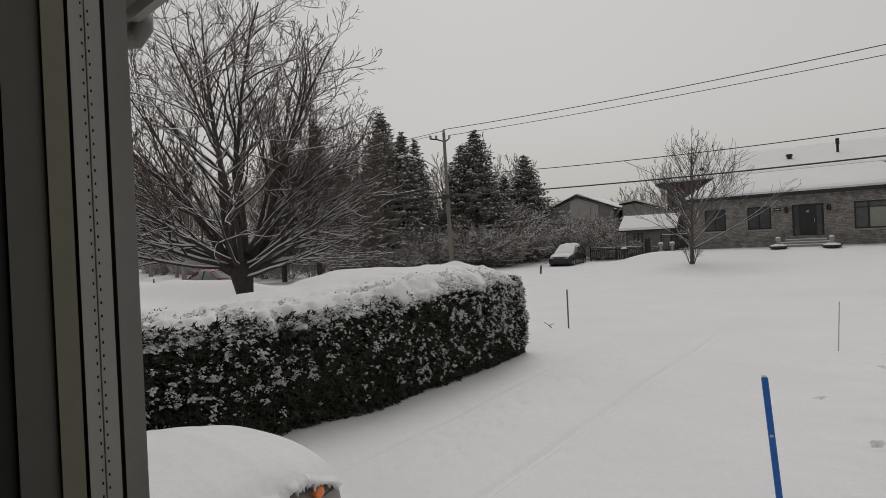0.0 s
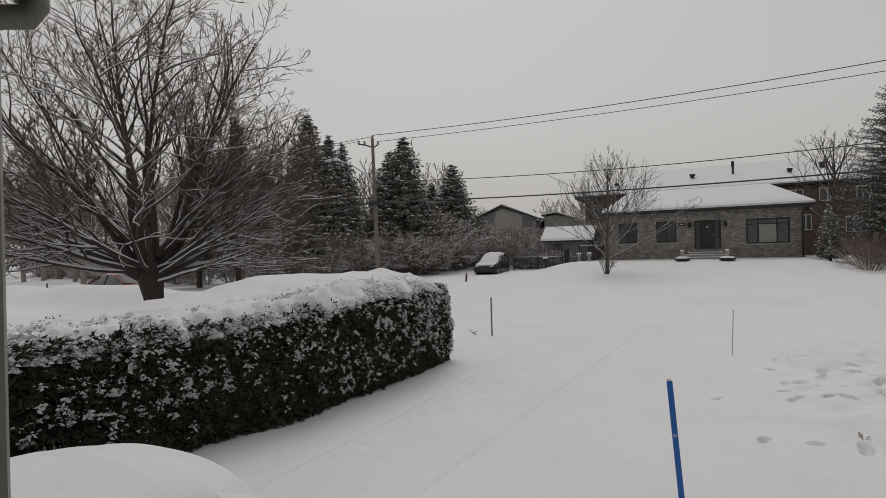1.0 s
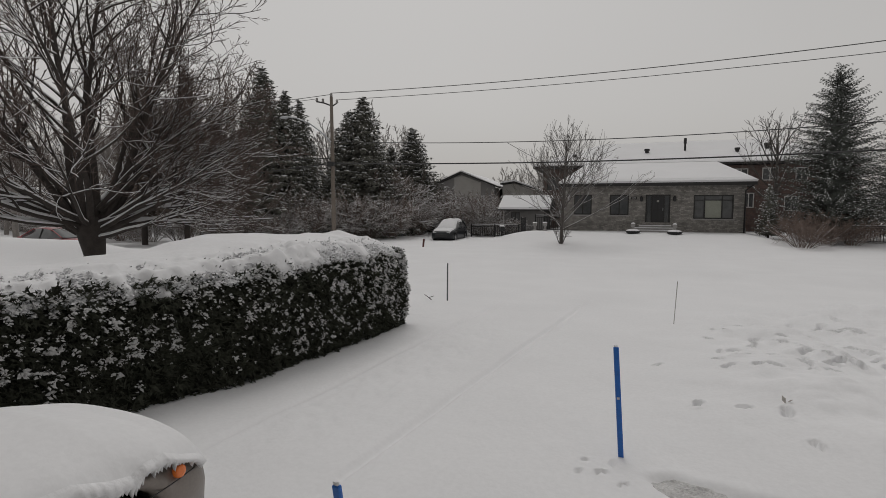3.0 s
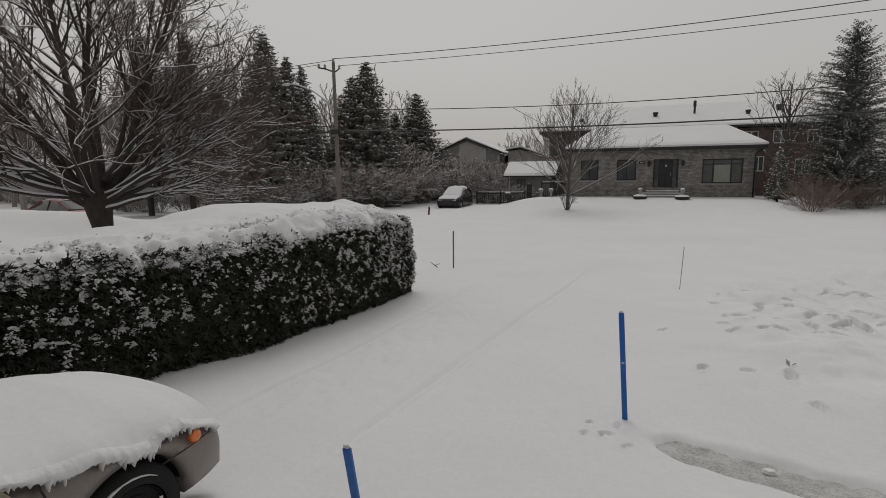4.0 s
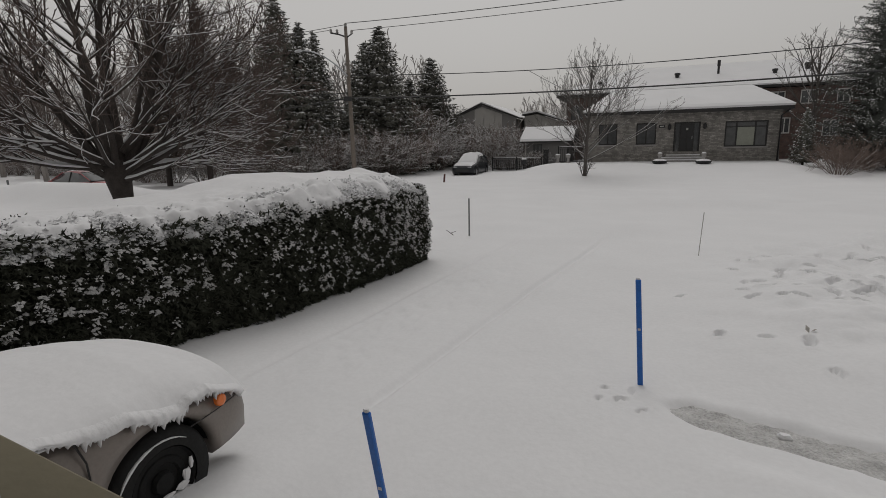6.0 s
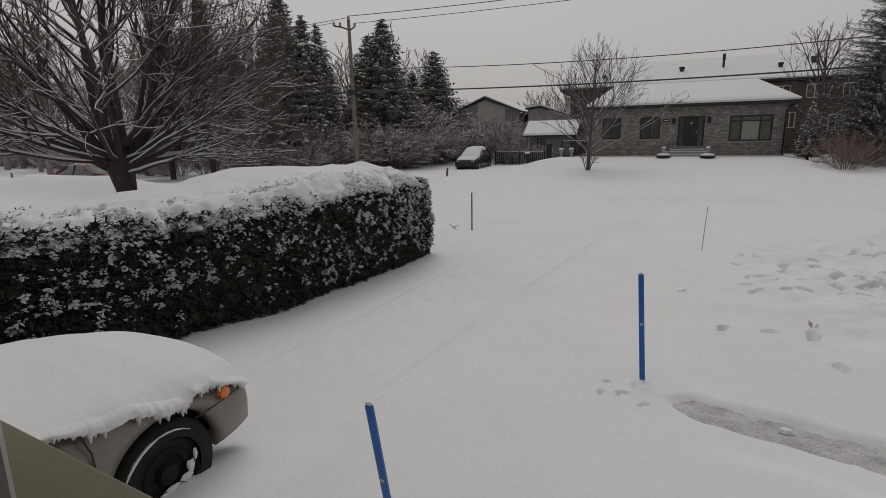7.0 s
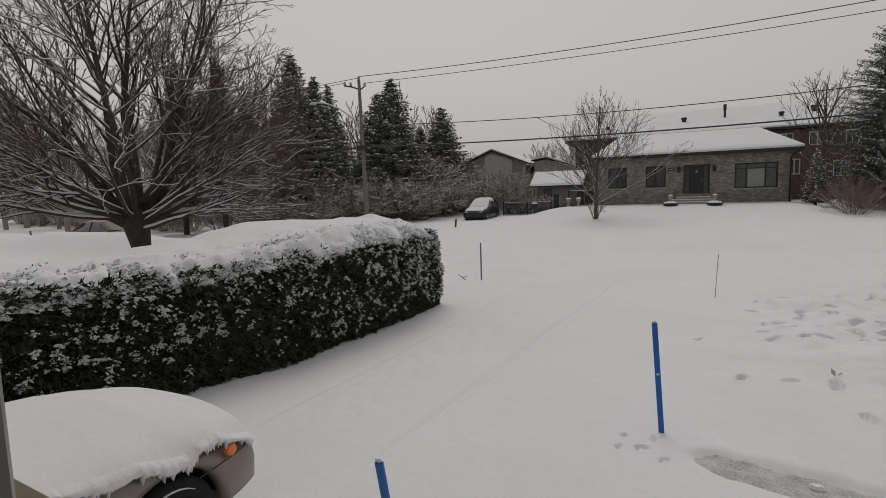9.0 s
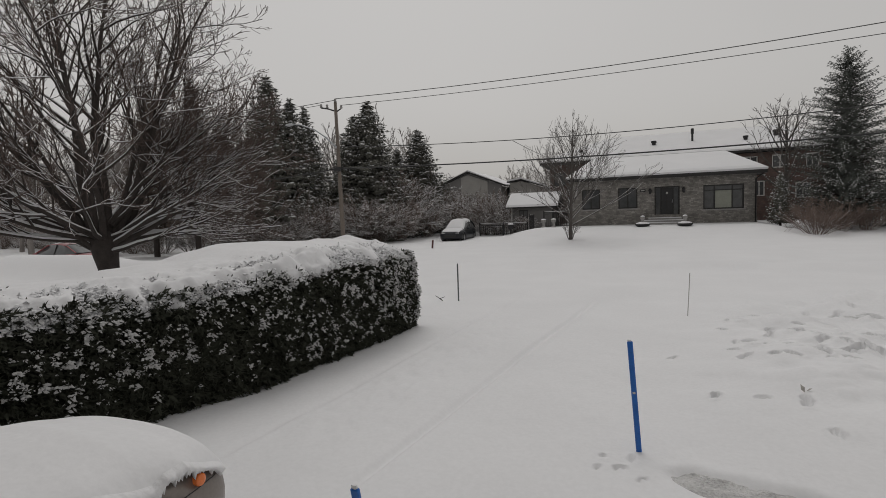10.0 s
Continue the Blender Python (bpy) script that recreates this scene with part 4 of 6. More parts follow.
def hedge_point(rng):
    """A place on the clipped faces and rounded shoulder, with its outward way."""
    pick = rng.random()
    if pick < 0.54:
        y = rng.uniform(0.2, HY1 - 0.15)
        z = 0.01 + 1.46 * rng.random()
        top, foot, end = max(0.0, z - 1.2), max(0.0, 0.3 - z), max(0.0, y - (HY1 - 0.5))
        x = hedge_front(y) - 0.05 - top * 0.45 - foot * 0.15 - end ** 2 * 0.9
        o = Vector((1, 0.18, 0.15 + top * 1.5))
    elif pick < 0.84:
        y, u = rng.uniform(0.2, HY1 - 0.3), rng.random() ** 1.3
        x = hedge_front(y) - 0.16 - 0.62 * u
        z = hedge_top(y) - 0.22 * (1 - u) ** 2 - 0.01
        o = Vector((0.6 * (1 - u), 0.1, 0.8))
    else:
        u, z = rng.random(), 0.1 + 1.45 * rng.random()
        top, foot = max(0.0, z - 1.2), max(0.0, 0.3 - z)
        y = HY1 - 0.1 - 0.3 * max(0, 0.2 - u) - top * 0.7 - foot * 0.4 - 0.1 * u * u
        x = hedge_front(HY1) - 0.12 - 1.9 * u
        o = Vector((0.15, 1, 0.15 + top * 2))
    b = 0.075 * float(vnoise(y * 2.3 + x, z * 2.6, 33)) + 0.055 * float(vnoise(y * 6.1 + x, z * 6.6, 34))
    if o.z > 0.6:
        b *= 0.3
    o.normalize()
    return Vector((float(x), float(y), float(z))) + o * b, o


for i in range(24000):
    p, o = hedge_point(rng)
    w = (o * rng.uniform(0.25, 0.9) + Vector((rng.uniform(-0.6, 0.6), rng.uniform(-0.8, 0.8), rng.uniform(-1.0, 0.45)))).normalized()
    ln = rng.uniform(0.06, 0.15)
    ac = w.cross(Vector((rng.uniform(-1, 1), rng.uniform(-1, 1), rng.uniform(-1, 1)))).normalized()
    p = p - o * 0.06
    leaf.blade(p, w * ln, ac, ln * 0.17)
    for sg in (-1, 1):
        leaf.blade(p + w * (ln * 0.25), (w + ac * (0.75 * sg)).normalized() * (ln * 0.7), w.cross(ac) * 0.5 + ac * 0.5, ln * 0.12)


def snow_spray(snow, q, o, big):
    """Snow lying on one drooping cedar spray: a soft heart with fingers that spread from it."""
    side = o.cross(Vector((0, 0, 1))).normalized()
    fall = (o * rng.uniform(0.5, 0.9) - Vector((0, 0, rng.uniform(0.2, 0.8)))).normalized()
    for k in range(rng.choice((3, 4, 5, 7))):
        a = rng.uniform(-1.5, 1.5)
        v = (fall * math.cos(a) + side * math.sin(a) + Vector((0, 0, rng.uniform(-0.1, 0.35)))).normalized()
        ln = big * rng.uniform(0.3, 0.8)
        e = q + side * (big * rng.uniform(-0.5, 0.5)) + Vector((0, 0, big * rng.uniform(-0.3, 0.3))) + o * rng.uniform(0.0, 0.02)
        snow.blade(e, v * ln, v.cross(o + Vector((0, 0, 0.4))).normalized(), ln * rng.uniform(0.18, 0.36), ln * 0.2)
    for k in range(3 if big > 0.05 else 2 if big > 0.03 else 1):
        r = big * rng.uniform(0.10, 0.24)
        e = q + side * (big * rng.uniform(-0.5, 0.5)) + Vector((0, 0, big * rng.uniform(-0.35, 0.3))) + o * 0.012
        snow.lump(tuple(e), r * rng.uniform(0.7, 1.1), r * rng.uniform(1.0, 2.2), r * rng.uniform(0.5, 0.9), rng, math.atan2(o.y, o.x) + rng.uniform(-0.5, 0.5))


face_snow, top_snow = Geo(), Geo()
made = 0
while made < 11000:
    p, o = hedge_point(rng)
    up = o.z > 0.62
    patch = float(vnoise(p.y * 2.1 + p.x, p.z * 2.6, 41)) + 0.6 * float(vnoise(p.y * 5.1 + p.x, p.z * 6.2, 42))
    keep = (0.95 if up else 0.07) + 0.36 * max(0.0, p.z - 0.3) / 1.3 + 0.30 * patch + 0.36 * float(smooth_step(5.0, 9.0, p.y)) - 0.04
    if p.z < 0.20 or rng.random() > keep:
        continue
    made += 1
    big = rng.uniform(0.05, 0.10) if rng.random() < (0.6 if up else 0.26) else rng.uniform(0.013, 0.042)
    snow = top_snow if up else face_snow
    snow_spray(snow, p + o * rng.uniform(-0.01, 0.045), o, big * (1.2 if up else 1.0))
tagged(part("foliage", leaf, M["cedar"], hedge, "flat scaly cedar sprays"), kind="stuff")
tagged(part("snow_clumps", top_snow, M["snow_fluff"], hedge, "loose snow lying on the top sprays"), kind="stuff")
tagged(part("snow_clumps", face_snow, M["thin_shaded_snow"], hedge, "clumps of snow caught in the sprays"), kind="stuff")
# thick cap of snow on top
nu, nv = 64, 260
us, vs = np.linspace(0, 1, nu), np.linspace(0, 1, nv)
U, V = np.meshgrid(us, vs)
Y = HY0 + (HY1 - 0.02 - HY0) * V
edge = 0.09 * vnoise(Y * 2.2, Y * 0 + 1, 51) + 0.07 * vnoise(Y * 6, Y * 0, 52) + 0.03 * vnoise(Y * 15, Y * 0, 56)
X = hedge_front(Y) - 0.21 - 2.08 * U + edge * (1 - U) ** 4
top = hedge_top(Y)
crown = top - 0.17 + 0.16 * np.clip(U / 0.10, 0, 1) ** 0.7 + 0.18 * np.clip((U - 0.04) / 0.45, 0, 1) ** 0.8
crown = crown - 0.35 * smooth_step(0.86, 1.0, U) - 0.20 * smooth_step(HY1 - 0.45, HY1, Y) ** 2 - 0.10 * smooth_step(6.4, 5.0, Y) * smooth_step(0.2, 0.6, U)
crown = crown + 0.05 * vnoise(X * 1.1, Y * 0.75, 53) * smooth_step(0.15, 0.5, U) + 0.025 * vnoise(X * 3, Y * 3, 54)
crown = crown + (0.05 * vnoise(X * 6, Y * 6, 55) + 0.03 * vnoise(X * 13, Y * 13, 57)) * (1 - smooth_step(0.15, 0.45, U))
crown = crown + 0.07 * np.exp(-((Y - 8.6) / 0.18) ** 2 - ((U - 0.5) / 0.12) ** 2)
under = np.minimum(crown - 0.03, top - 0.3)
g = Geo()
g.v = list(zip(X.ravel().tolist(), Y.ravel().tolist(), crown.ravel().tolist())) + list(zip(X.ravel().tolist(), Y.ravel().tolist(), under.ravel().tolist()))
o = nu * nv
for j in range(nv - 1):
    for i in range(nu - 1):
        a = j * nu + i
        g.f.append((a, a + nu, a + nu + 1, a + 1))
for j in range(nv - 1):
    for i in (0, nu - 1):
        a = j * nu + i
        q = (a, a + o, a + nu + o, a + nu)
        g.f.append(q if i == 0 else tuple(reversed(q)))
for i in range(nu - 1):
    for j in (0, nv - 1):
        a = j * nu + i
        g.f.append((a, a + 1, a + 1 + o, a + o))
part("snow_cap", g, M["snow"], hedge, "deep smooth cap of snow", True)
poke = Geo()
for i in range(1500):
    y = rng.uniform(0.5, HY1 - 0.3)
    u = 0.02 + abs(rng.gauss(0, 0.18))
    if u > 0.75 or rng.random() > 0.12 + 0.6 * float(vnoise(y * 1.7, u * 6, 61)):
        continue
    x = float(hedge_front(y)) - 0.34 - 1.95 * u
    zz = float(hedge_top(y)) - 0.05 + 0.20 * min(1, u / 0.5) ** 0.8
    for q in range(3):
        w = Vector((rng.uniform(-0.3, 0.9), rng.uniform(-0.7, 0.7), rng.uniform(0.1, 0.8))).normalized()
        ln = rng.uniform(0.02, 0.05)
        poke.blade(Vector((x + rng.uniform(-0.04, 0.04), y + rng.uniform(-0.04, 0.04), zz)), w * ln, w.cross(Vector((0.2, 0.5, 0.8))).normalized(), ln * 0.22)
tagged(part("top_sprays", poke, M["cedar"], hedge, "sprays poking through the snow"), kind="stuff")

# ---- houses ----


def wall_pieces(g, x0, x1, y0, y1, z0, z1, holes):
    """One connected wall along x with openings (x0, x1, z0, z1) that go through it."""
    xs = sorted({x0, x1, *[h[0] for h in holes], *[h[1] for h in holes]})
    zs = sorted({z0, z1, *[h[2] for h in holes], *[h[3] for h in holes]})
    nx, nz = len(xs), len(zs)

    def solid(i, k):
        if not (0 <= i < nx - 1 and 0 <= k < nz - 1):
            return False
        mx, mz = (xs[i] + xs[i + 1]) / 2, (zs[k] + zs[k + 1]) / 2
        return not any(h[0] < mx < h[1] and h[2] < mz < h[3] for h in holes)

    def at(i, k, back):
        return (back * nz + k) * nx + i
    v = [(x, y, z) for y in (y0, y1) for z in zs for x in xs]
    f = []
    for i in range(nx - 1):
        for k in range(nz - 1):
            if not solid(i, k):
                continue
            a, b, c, d = (i, k), (i + 1, k), (i + 1, k + 1), (i, k + 1)
            f.append(tuple(at(*q, 0) for q in (a, b, c, d)))
            f.append(tuple(at(*q, 1) for q in (d, c, b, a)))
            for p, q, other in ((a, b, (i, k - 1)), (b, c, (i + 1, k)), (c, d, (i, k + 1)), (d, a, (i - 1, k))):
                if not solid(*other):
                    f.append((at(*p, 0), at(*p, 1), at(*q, 1), at(*q, 0)))
    return g.add(v, f)


def window(house, x0, x1, z0, z1, y, cols, mt="dark_trim", thick=0.09, transom=None, curtain=None, sill=True, deep=0.12):
    """A framed window facing -y: frame, mullions, panes, sill."""
    w = part("window", Geo().box(x0, x0 + thick, y, y + deep, z0, z1).box(x1 - thick, x1, y, y + deep, z0, z1)
             .box(x0 + thick, x1 - thick, y, y + deep, z0, z0 + thick).box(x0 + thick, x1 - thick, y, y + deep, z1 - thick, z1), M[mt], house)
    for c in cols:
        part("mullion", Geo().box(c - thick * 0.45, c + thick * 0.45, y + 0.01, y + deep, z0 + thick, z1 - thick), M[mt], w)
    if transom:
        part("transom", Geo().box(x0 + thick, x1 - thick, y + 0.012, y + deep, transom - 0.03, transom + 0.03), M[mt], w)
    es = [x0 + thick, *cols, x1 - thick]
    for a, b in zip(es, es[1:]):
        part("pane", Geo().box(a, b, y + 0.07, y + 0.08, z0 + thick, z1 - thick), M["glass"], w)
    if curtain:
        part("curtain", Geo().box(curtain[0], curtain[1], y + 0.055, y + 0.068, curtain[2], curtain[3]), M["curtain"], w, "pale drawn curtain behind the glass")
    if sill:
        part("sill", Geo().box(x0 - 0.08, x1 + 0.08, y - 0.10, y + deep, z0 - 0.10, z0), M["cut_stone"], w)
    return w


def hip_roof(house, x0, x1, y0, y1, z, rx0, rx1, ry, rz, snow=0.24, fascia=0.24):
    """Dark roof edge and the blanket of snow on a hip roof."""
    part("fascia", Geo().box(x0, x1, y0, y0 + 0.06, z - fascia, z).box(x0, x1, y1 - 0.06, y1, z - fascia, z)
         .box(x0, x0 + 0.06, y0 + 0.06, y1 - 0.06, z - fascia, z).box(x1 - 0.06, x1, y0 + 0.06, y1 - 0.06, z - fascia, z), M["dark_trim"], house)
    part("soffit", Geo().box(x0 + 0.06, x1 - 0.06, y0 + 0.06, y1 - 0.06, z - fascia + 0.03, z - fascia + 0.06), M["dark_trim"], house)
    base = [(x0, y0, z), (x1, y0, z), (x1, y1, z), (x0, y1, z)]
    e = 0.05
    low = [(x0 - e, y0 - e, z + snow * 0.55), (x1 + e, y0 - e, z + snow * 0.55), (x1 + e, y1 + e, z + snow * 0.55), (x0 - e, y1 + e, z + snow * 0.55)]
    mid = [(x0 + 0.25, y0 + 0.25, z + snow + 0.1), (x1 - 0.25, y0 + 0.25, z + snow + 0.1), (x1 - 0.25, y1 - 0.25, z + snow + 0.1), (x0 + 0.25, y1 - 0.25, z + snow + 0.1)]
    v = base + low + mid + [(rx0, ry, rz), (rx1, ry, rz)]
    f = [(3, 2, 1, 0)]
    for k in (0, 4):
        f += [(k + i, k + (i + 1) % 4, k + 4 + (i + 1) % 4, k + 4 + i) for i in range(4)]
    f += [(8, 9, 13, 12), (9, 10, 13), (10, 11, 12, 13), (11, 8, 12)]
    part("roof", Geo().add(v, f), M["snow"], house, "roof under an even blanket of snow")


stone = thing("stone_house", "long low grey stone bungalow with snow-covered roof", "house")
ops = [(-4.12, -2.76, 2.39, 3.95), (-1.40, 0.0, 2.38, 3.96), (1.21, 2.95, 1.84, 3.95), (4.53, 7.17, 2.14, 3.91)]
part("wall", wall_pieces(Geo(), -4.95, 7.95, 42.2, 42.5, 0.6, 4.66, ops), M["stone_wall"], stone, "coursed grey stone front")
part("wall", Geo().box(-4.95, -4.65, 42.5, 51.5, 0.6, 4.66), M["stone_wall"], stone)
part("wall", Geo().box(7.65, 7.95, 42.5, 51.5, 0.6, 4.66), M["stone_wall"], stone)
part("wall", Geo().box(-4.65, 7.65, 51.2, 51.5, 0.6, 4.66), M["stone_wall"], stone)
part("plinth", Geo().box(-4.98, 7.98, 42.12, 42.197, 0.6, 1.5), M["stone_wall"], stone)
window(stone, -4.12, -2.76, 2.39, 3.95, 42.26, (-3.44,))
window(stone, -1.40, 0.0, 2.38, 3.96, 42.26, (-0.70,))
window(stone, 4.53, 7.17, 2.14, 3.91, 42.26, (5.27, 6.43), transom=3.52, curtain=(5.32, 6.38, 2.22, 3.49))
door = part("door", Geo().box(1.21, 1.30, 42.27, 42.4, 1.84, 3.95).box(2.86, 2.95, 42.27, 42.4, 1.84, 3.95).box(1.30, 2.86, 42.27, 42.4, 3.86, 3.95), M["dark_trim"], stone, "dark panelled front door with sidelights")
for a, b in ((1.31, 1.60), (2.56, 2.85)):
    part("sidelight", Geo().box(a, b, 42.33, 42.35, 1.86, 3.85), M["glass"], door)
leafd = part("door_leaf", Geo().box(1.61, 2.55, 42.30, 42.36, 1.86, 3.85), M["dark_trim"], door)
for a, b in ((1.70, 2.04), (2.12, 2.46)):
    for c, d in ((1.98, 2.75), (2.87, 3.7)):
        part("panel", Geo().bevel_box(a, b, 42.285, 42.30, c, d, 0.003), M["black_iron"], leafd)
part("door_handle", Geo().tube([(2.44, 42.27, 2.72), (2.44, 42.25, 2.8), (2.44, 42.27, 2.95)], 0.02, 6), M["galvanised"], leafd)
# small ring for a pale spot on the door leaf
part("wreath", Geo().lathe([(0.04, 42.262), (0.06, 42.255), (0.085, 42.262), (0.06, 42.28)], 16, "y", (2.08, 0, 3.45)), M["siding_light"], leafd, "small pale ring set on the door")
for sx in (0.89, 3.22):
    lm = part("wall_lamp", Geo().box(sx - 0.05, sx + 0.05, 42.17, 42.197, 3.55, 3.8), M["black_iron"], stone, "black lantern wall lamp")
    part("lantern", Geo().lathe([(0.05, 3.42), (0.09, 3.46), (0.11, 3.70), (0.12, 3.72), (0.02, 3.86)], 6, "z", (sx, 42.05, 0)), M["black_iron"], lm)
part("plaque", Geo().bevel_box(0.16, 0.58, 42.16, 42.197, 3.58, 3.80, 0.01), M["black_iron"], stone, "dark plaque with a pale bar")
part("plaque_bar", Geo().box(0.24, 0.50, 42.15, 42.158, 3.67, 3.72), M["pale_trim"], stone)
hip_roof(stone, -5.3, 8.5, 41.65, 52.2, 4.82, -3.6, 6.6, 46.9, 6.80)
part("downspout", Geo().tube([(8.3, 41.75, 4.6), (8.1, 41.95, 4.4), (7.88, 42.1, 4.2), (7.86, 42.1, 1.1)], 0.05, 8), M["dark_trim"], stone, "", True)
for i in range(3):
    sw = 1.95 - 0.25 * i
    tagged(part("step", Geo().bevel_box(2.0 - sw + 0.1 * i, 2.0 + sw - 0.4, 40.9 + 0.36 * i, 42.11, 0.9, 1.24 + 0.17 * i, 0.01), M["cut_stone"], stone), "low stone step powdered with snow")
    part("snow_cover", Geo().bevel_box(2.02 - sw + 0.1 * i, 1.98 + sw - 0.4, 40.92 + 0.36 * i, (41.2 + 0.36 * i) if i < 2 else 42.1, 1.242 + 0.17 * i, 1.29 + 0.17 * i, 0.02), M["snow"], stone)

# planters
urn = thing("planter_urn", "stone planter bowl with pedestal urn capped by snow", "planter", "planters before the door", at=(0.33, 38.9, gz(0.33, 38.9) - 0.03))
part("bowl", Geo().lathe([(0.34, 0.0), (0.46, 0.08), (0.52, 0.20), (0.47, 0.21), (0.3, 0.16)], 18), M["black_iron"], urn, "", True)
part("soil_snow", Geo().lathe([(0.47, 0.17), (0.42, 0.27), (0.2, 0.34), (0.02, 0.35)], 18), M["snow_fluff"], urn, "", True)
part("pedestal", Geo().lathe([(0.13, 0.2), (0.09, 0.35), (0.10, 0.48), (0.14, 0.54), (0.15, 0.68), (0.12, 0.70)], 14), M["cut_stone"], urn, "", True)
part("snow_cap", Geo().lathe([(0.14, 0.70), (0.15, 0.73), (0.09, 0.78), (0.02, 0.80)], 14), M["snow_fluff"], urn, "", True)
copy_thing(urn, pose(3.05, 38.9, gz(3.05, 38.9) - 0.03))

# brick house behind
brick = thing("brick_house", "two-storey brown brick house with snow-covered hip roof", "house")
bops = [(11.55, 12.85, 5.72, 6.92), (9.25, 10.42, 5.72, 6.88), (10.1, 11.0, 3.2, 4.6), (14.2, 15.2, 5.72, 6.9), (13.4, 14.6, 2.9, 4.3)]
part("wall", wall_pieces(Geo(), -8.6, 19.0, 55.0, 55.3, 0.4, 7.2, bops + [(-8.2, -7.0, 5.0, 6.4), (-6.6, -5.6, 5.0, 6.4)]), M["brick_wall"], brick, "brown brick front")
part("wall", Geo().box(-8.6, -8.3, 55.3, 67.0, 0.4, 7.2), M["brick_wall"], brick)
part("wall", Geo().box(18.7, 19.0, 55.3, 67.0, 0.4, 7.2), M["brick_wall"], brick)
part("wall", Geo().box(-8.3, 18.7, 66.7, 67.0, 0.4, 7.2), M["brick_wall"], brick)
for a, b, c, d in bops:
    window(brick, a, b, c, d, 55.05, ((a + b) / 2,), "pale_trim", 0.09, sill=False)
for a, b in ((-8.2, -7.0), (-6.6, -5.6)):
    window(brick, a, b, 5.0, 6.4, 55.05, ((a + b) / 2,), "dark_trim", 0.08, sill=False)
hip_roof(brick, -9.6, 19.6, 54.4, 67.6, 7.45, -3.0, 13.0, 61.0, 10.4, 0.22, 0.22)
for x, y, z, h, r in ((1.6, 57.3, 8.75, 0.5, 0.24), (5.2, 57.7, 8.9, 1.35, 0.13), (9.75, 56.9, 8.6, 0.45, 0.22), (12.4, 57.6, 8.9, 0.6, 0.26), (-5.6, 56.6, 8.3, 0.5, 0.2)):
    v = part("roof_vent", Geo().tube([(x, y, z - 0.5), (x, y, z + h * 0.7)], r * 0.8, 8).lathe([(r, z + h * 0.6), (r * 1.1, z + h * 0.65), (r * 1.1, z + h), (r * 0.7, z + h * 1.02)], 8, "z", (x, y, 0)), M["black_iron"], brick, "black roof vent pipe")

# grey house with a broad gable
gable = thing("gable_house", "grey sided house with broad gable and snowy roof", "house")
poly = [(-25.0, 0.4), (-16.2, 0.4), (-16.2, 6.0), (-20.6, 7.7), (-25.0, 5.95)]
part("wall", Geo().prism(poly, 64.0, 64.3, "y"), M["siding"], gable)
for a in (-25.0, -16.5):
    part("wall", Geo().box(a, a + 0.3, 64.3, 76, 0.4, 5.9), M["siding"], gable)
for sx, ex, ez in ((-1, -25.6, 5.75), (1, -15.6, 5.8)):
    part("roof", Geo().add([(-20.6, 63.5, 7.75), (ex, 63.5, ez), (ex, 76.5, ez), (-20.6, 76.5, 7.75), (-20.6, 63.5, 7.95), (ex, 63.5, ez + 0.2), (ex, 76.5, ez + 0.2), (-20.6, 76.5, 7.95)],
                           [(0, 1, 5, 4), (1, 2, 6, 5), (2, 3, 7, 6), (4, 5, 6, 7), (3, 2, 1, 0), (0, 4, 7, 3)]), M["dark_trim"], gable)
    part("roof_snow", Geo().add([(-20.6, 63.75, 7.955), (ex + sx * -0.2, 63.75, ez + 0.22), (ex + sx * -0.2, 76.3, ez + 0.22), (-20.6, 76.3, 7.955), (-20.6, 63.75, 8.12), (ex + sx * -0.3, 63.75, ez + 0.36), (ex + sx * -0.3, 76.3, ez + 0.36), (-20.6, 76.3, 8.12)],
                                [(0, 1, 5, 4), (1, 2, 6, 5), (2, 3, 7, 6), (4, 5, 6, 7), (3, 2, 1, 0), (0, 4, 7, 3)]), M["snow"], gable)
for a in (-20.7, -19.3):
    window(gable, a, a + 0.62, 5.2, 6.2, 63.93, (a + 0.31,), "siding_light", 0.07, sill=False, deep=0.06)
part("gable_panel", Geo().prism([(-21.6, 3.5), (-18.0, 3.5), (-18.0, 6.55), (-20.6, 7.5), (-21.6, 7.15)], 63.94, 63.998, "y"), M["siding_light"], gable)
annex = thing("annex_house", "low sided house with snow-covered gable roof", "house")
part("wall", Geo().prism([(-15.6, 0.4), (-9.5, 0.4), (-9.5, 4.9), (-14.0, 6.5), (-15.6, 6.3)], 66.0, 72.0, "y"), M["siding_light"], annex)
part("roof", Geo().prism([(-15.9, 6.35), (-14.0, 6.6), (-9.0, 4.85), (-9.0, 4.97), (-14.0, 6.74), (-15.9, 6.48)], 65.6, 72.4, "y"), M["dark_trim"], annex)
part("roof_snow", Geo().prism([(-15.8, 6.505), (-14.0, 6.745), (-9.2, 5.05), (-9.3, 5.22), (-14.0, 6.95), (-15.8, 6.72)], 65.75, 72.3, "y"), M["snow"], annex)

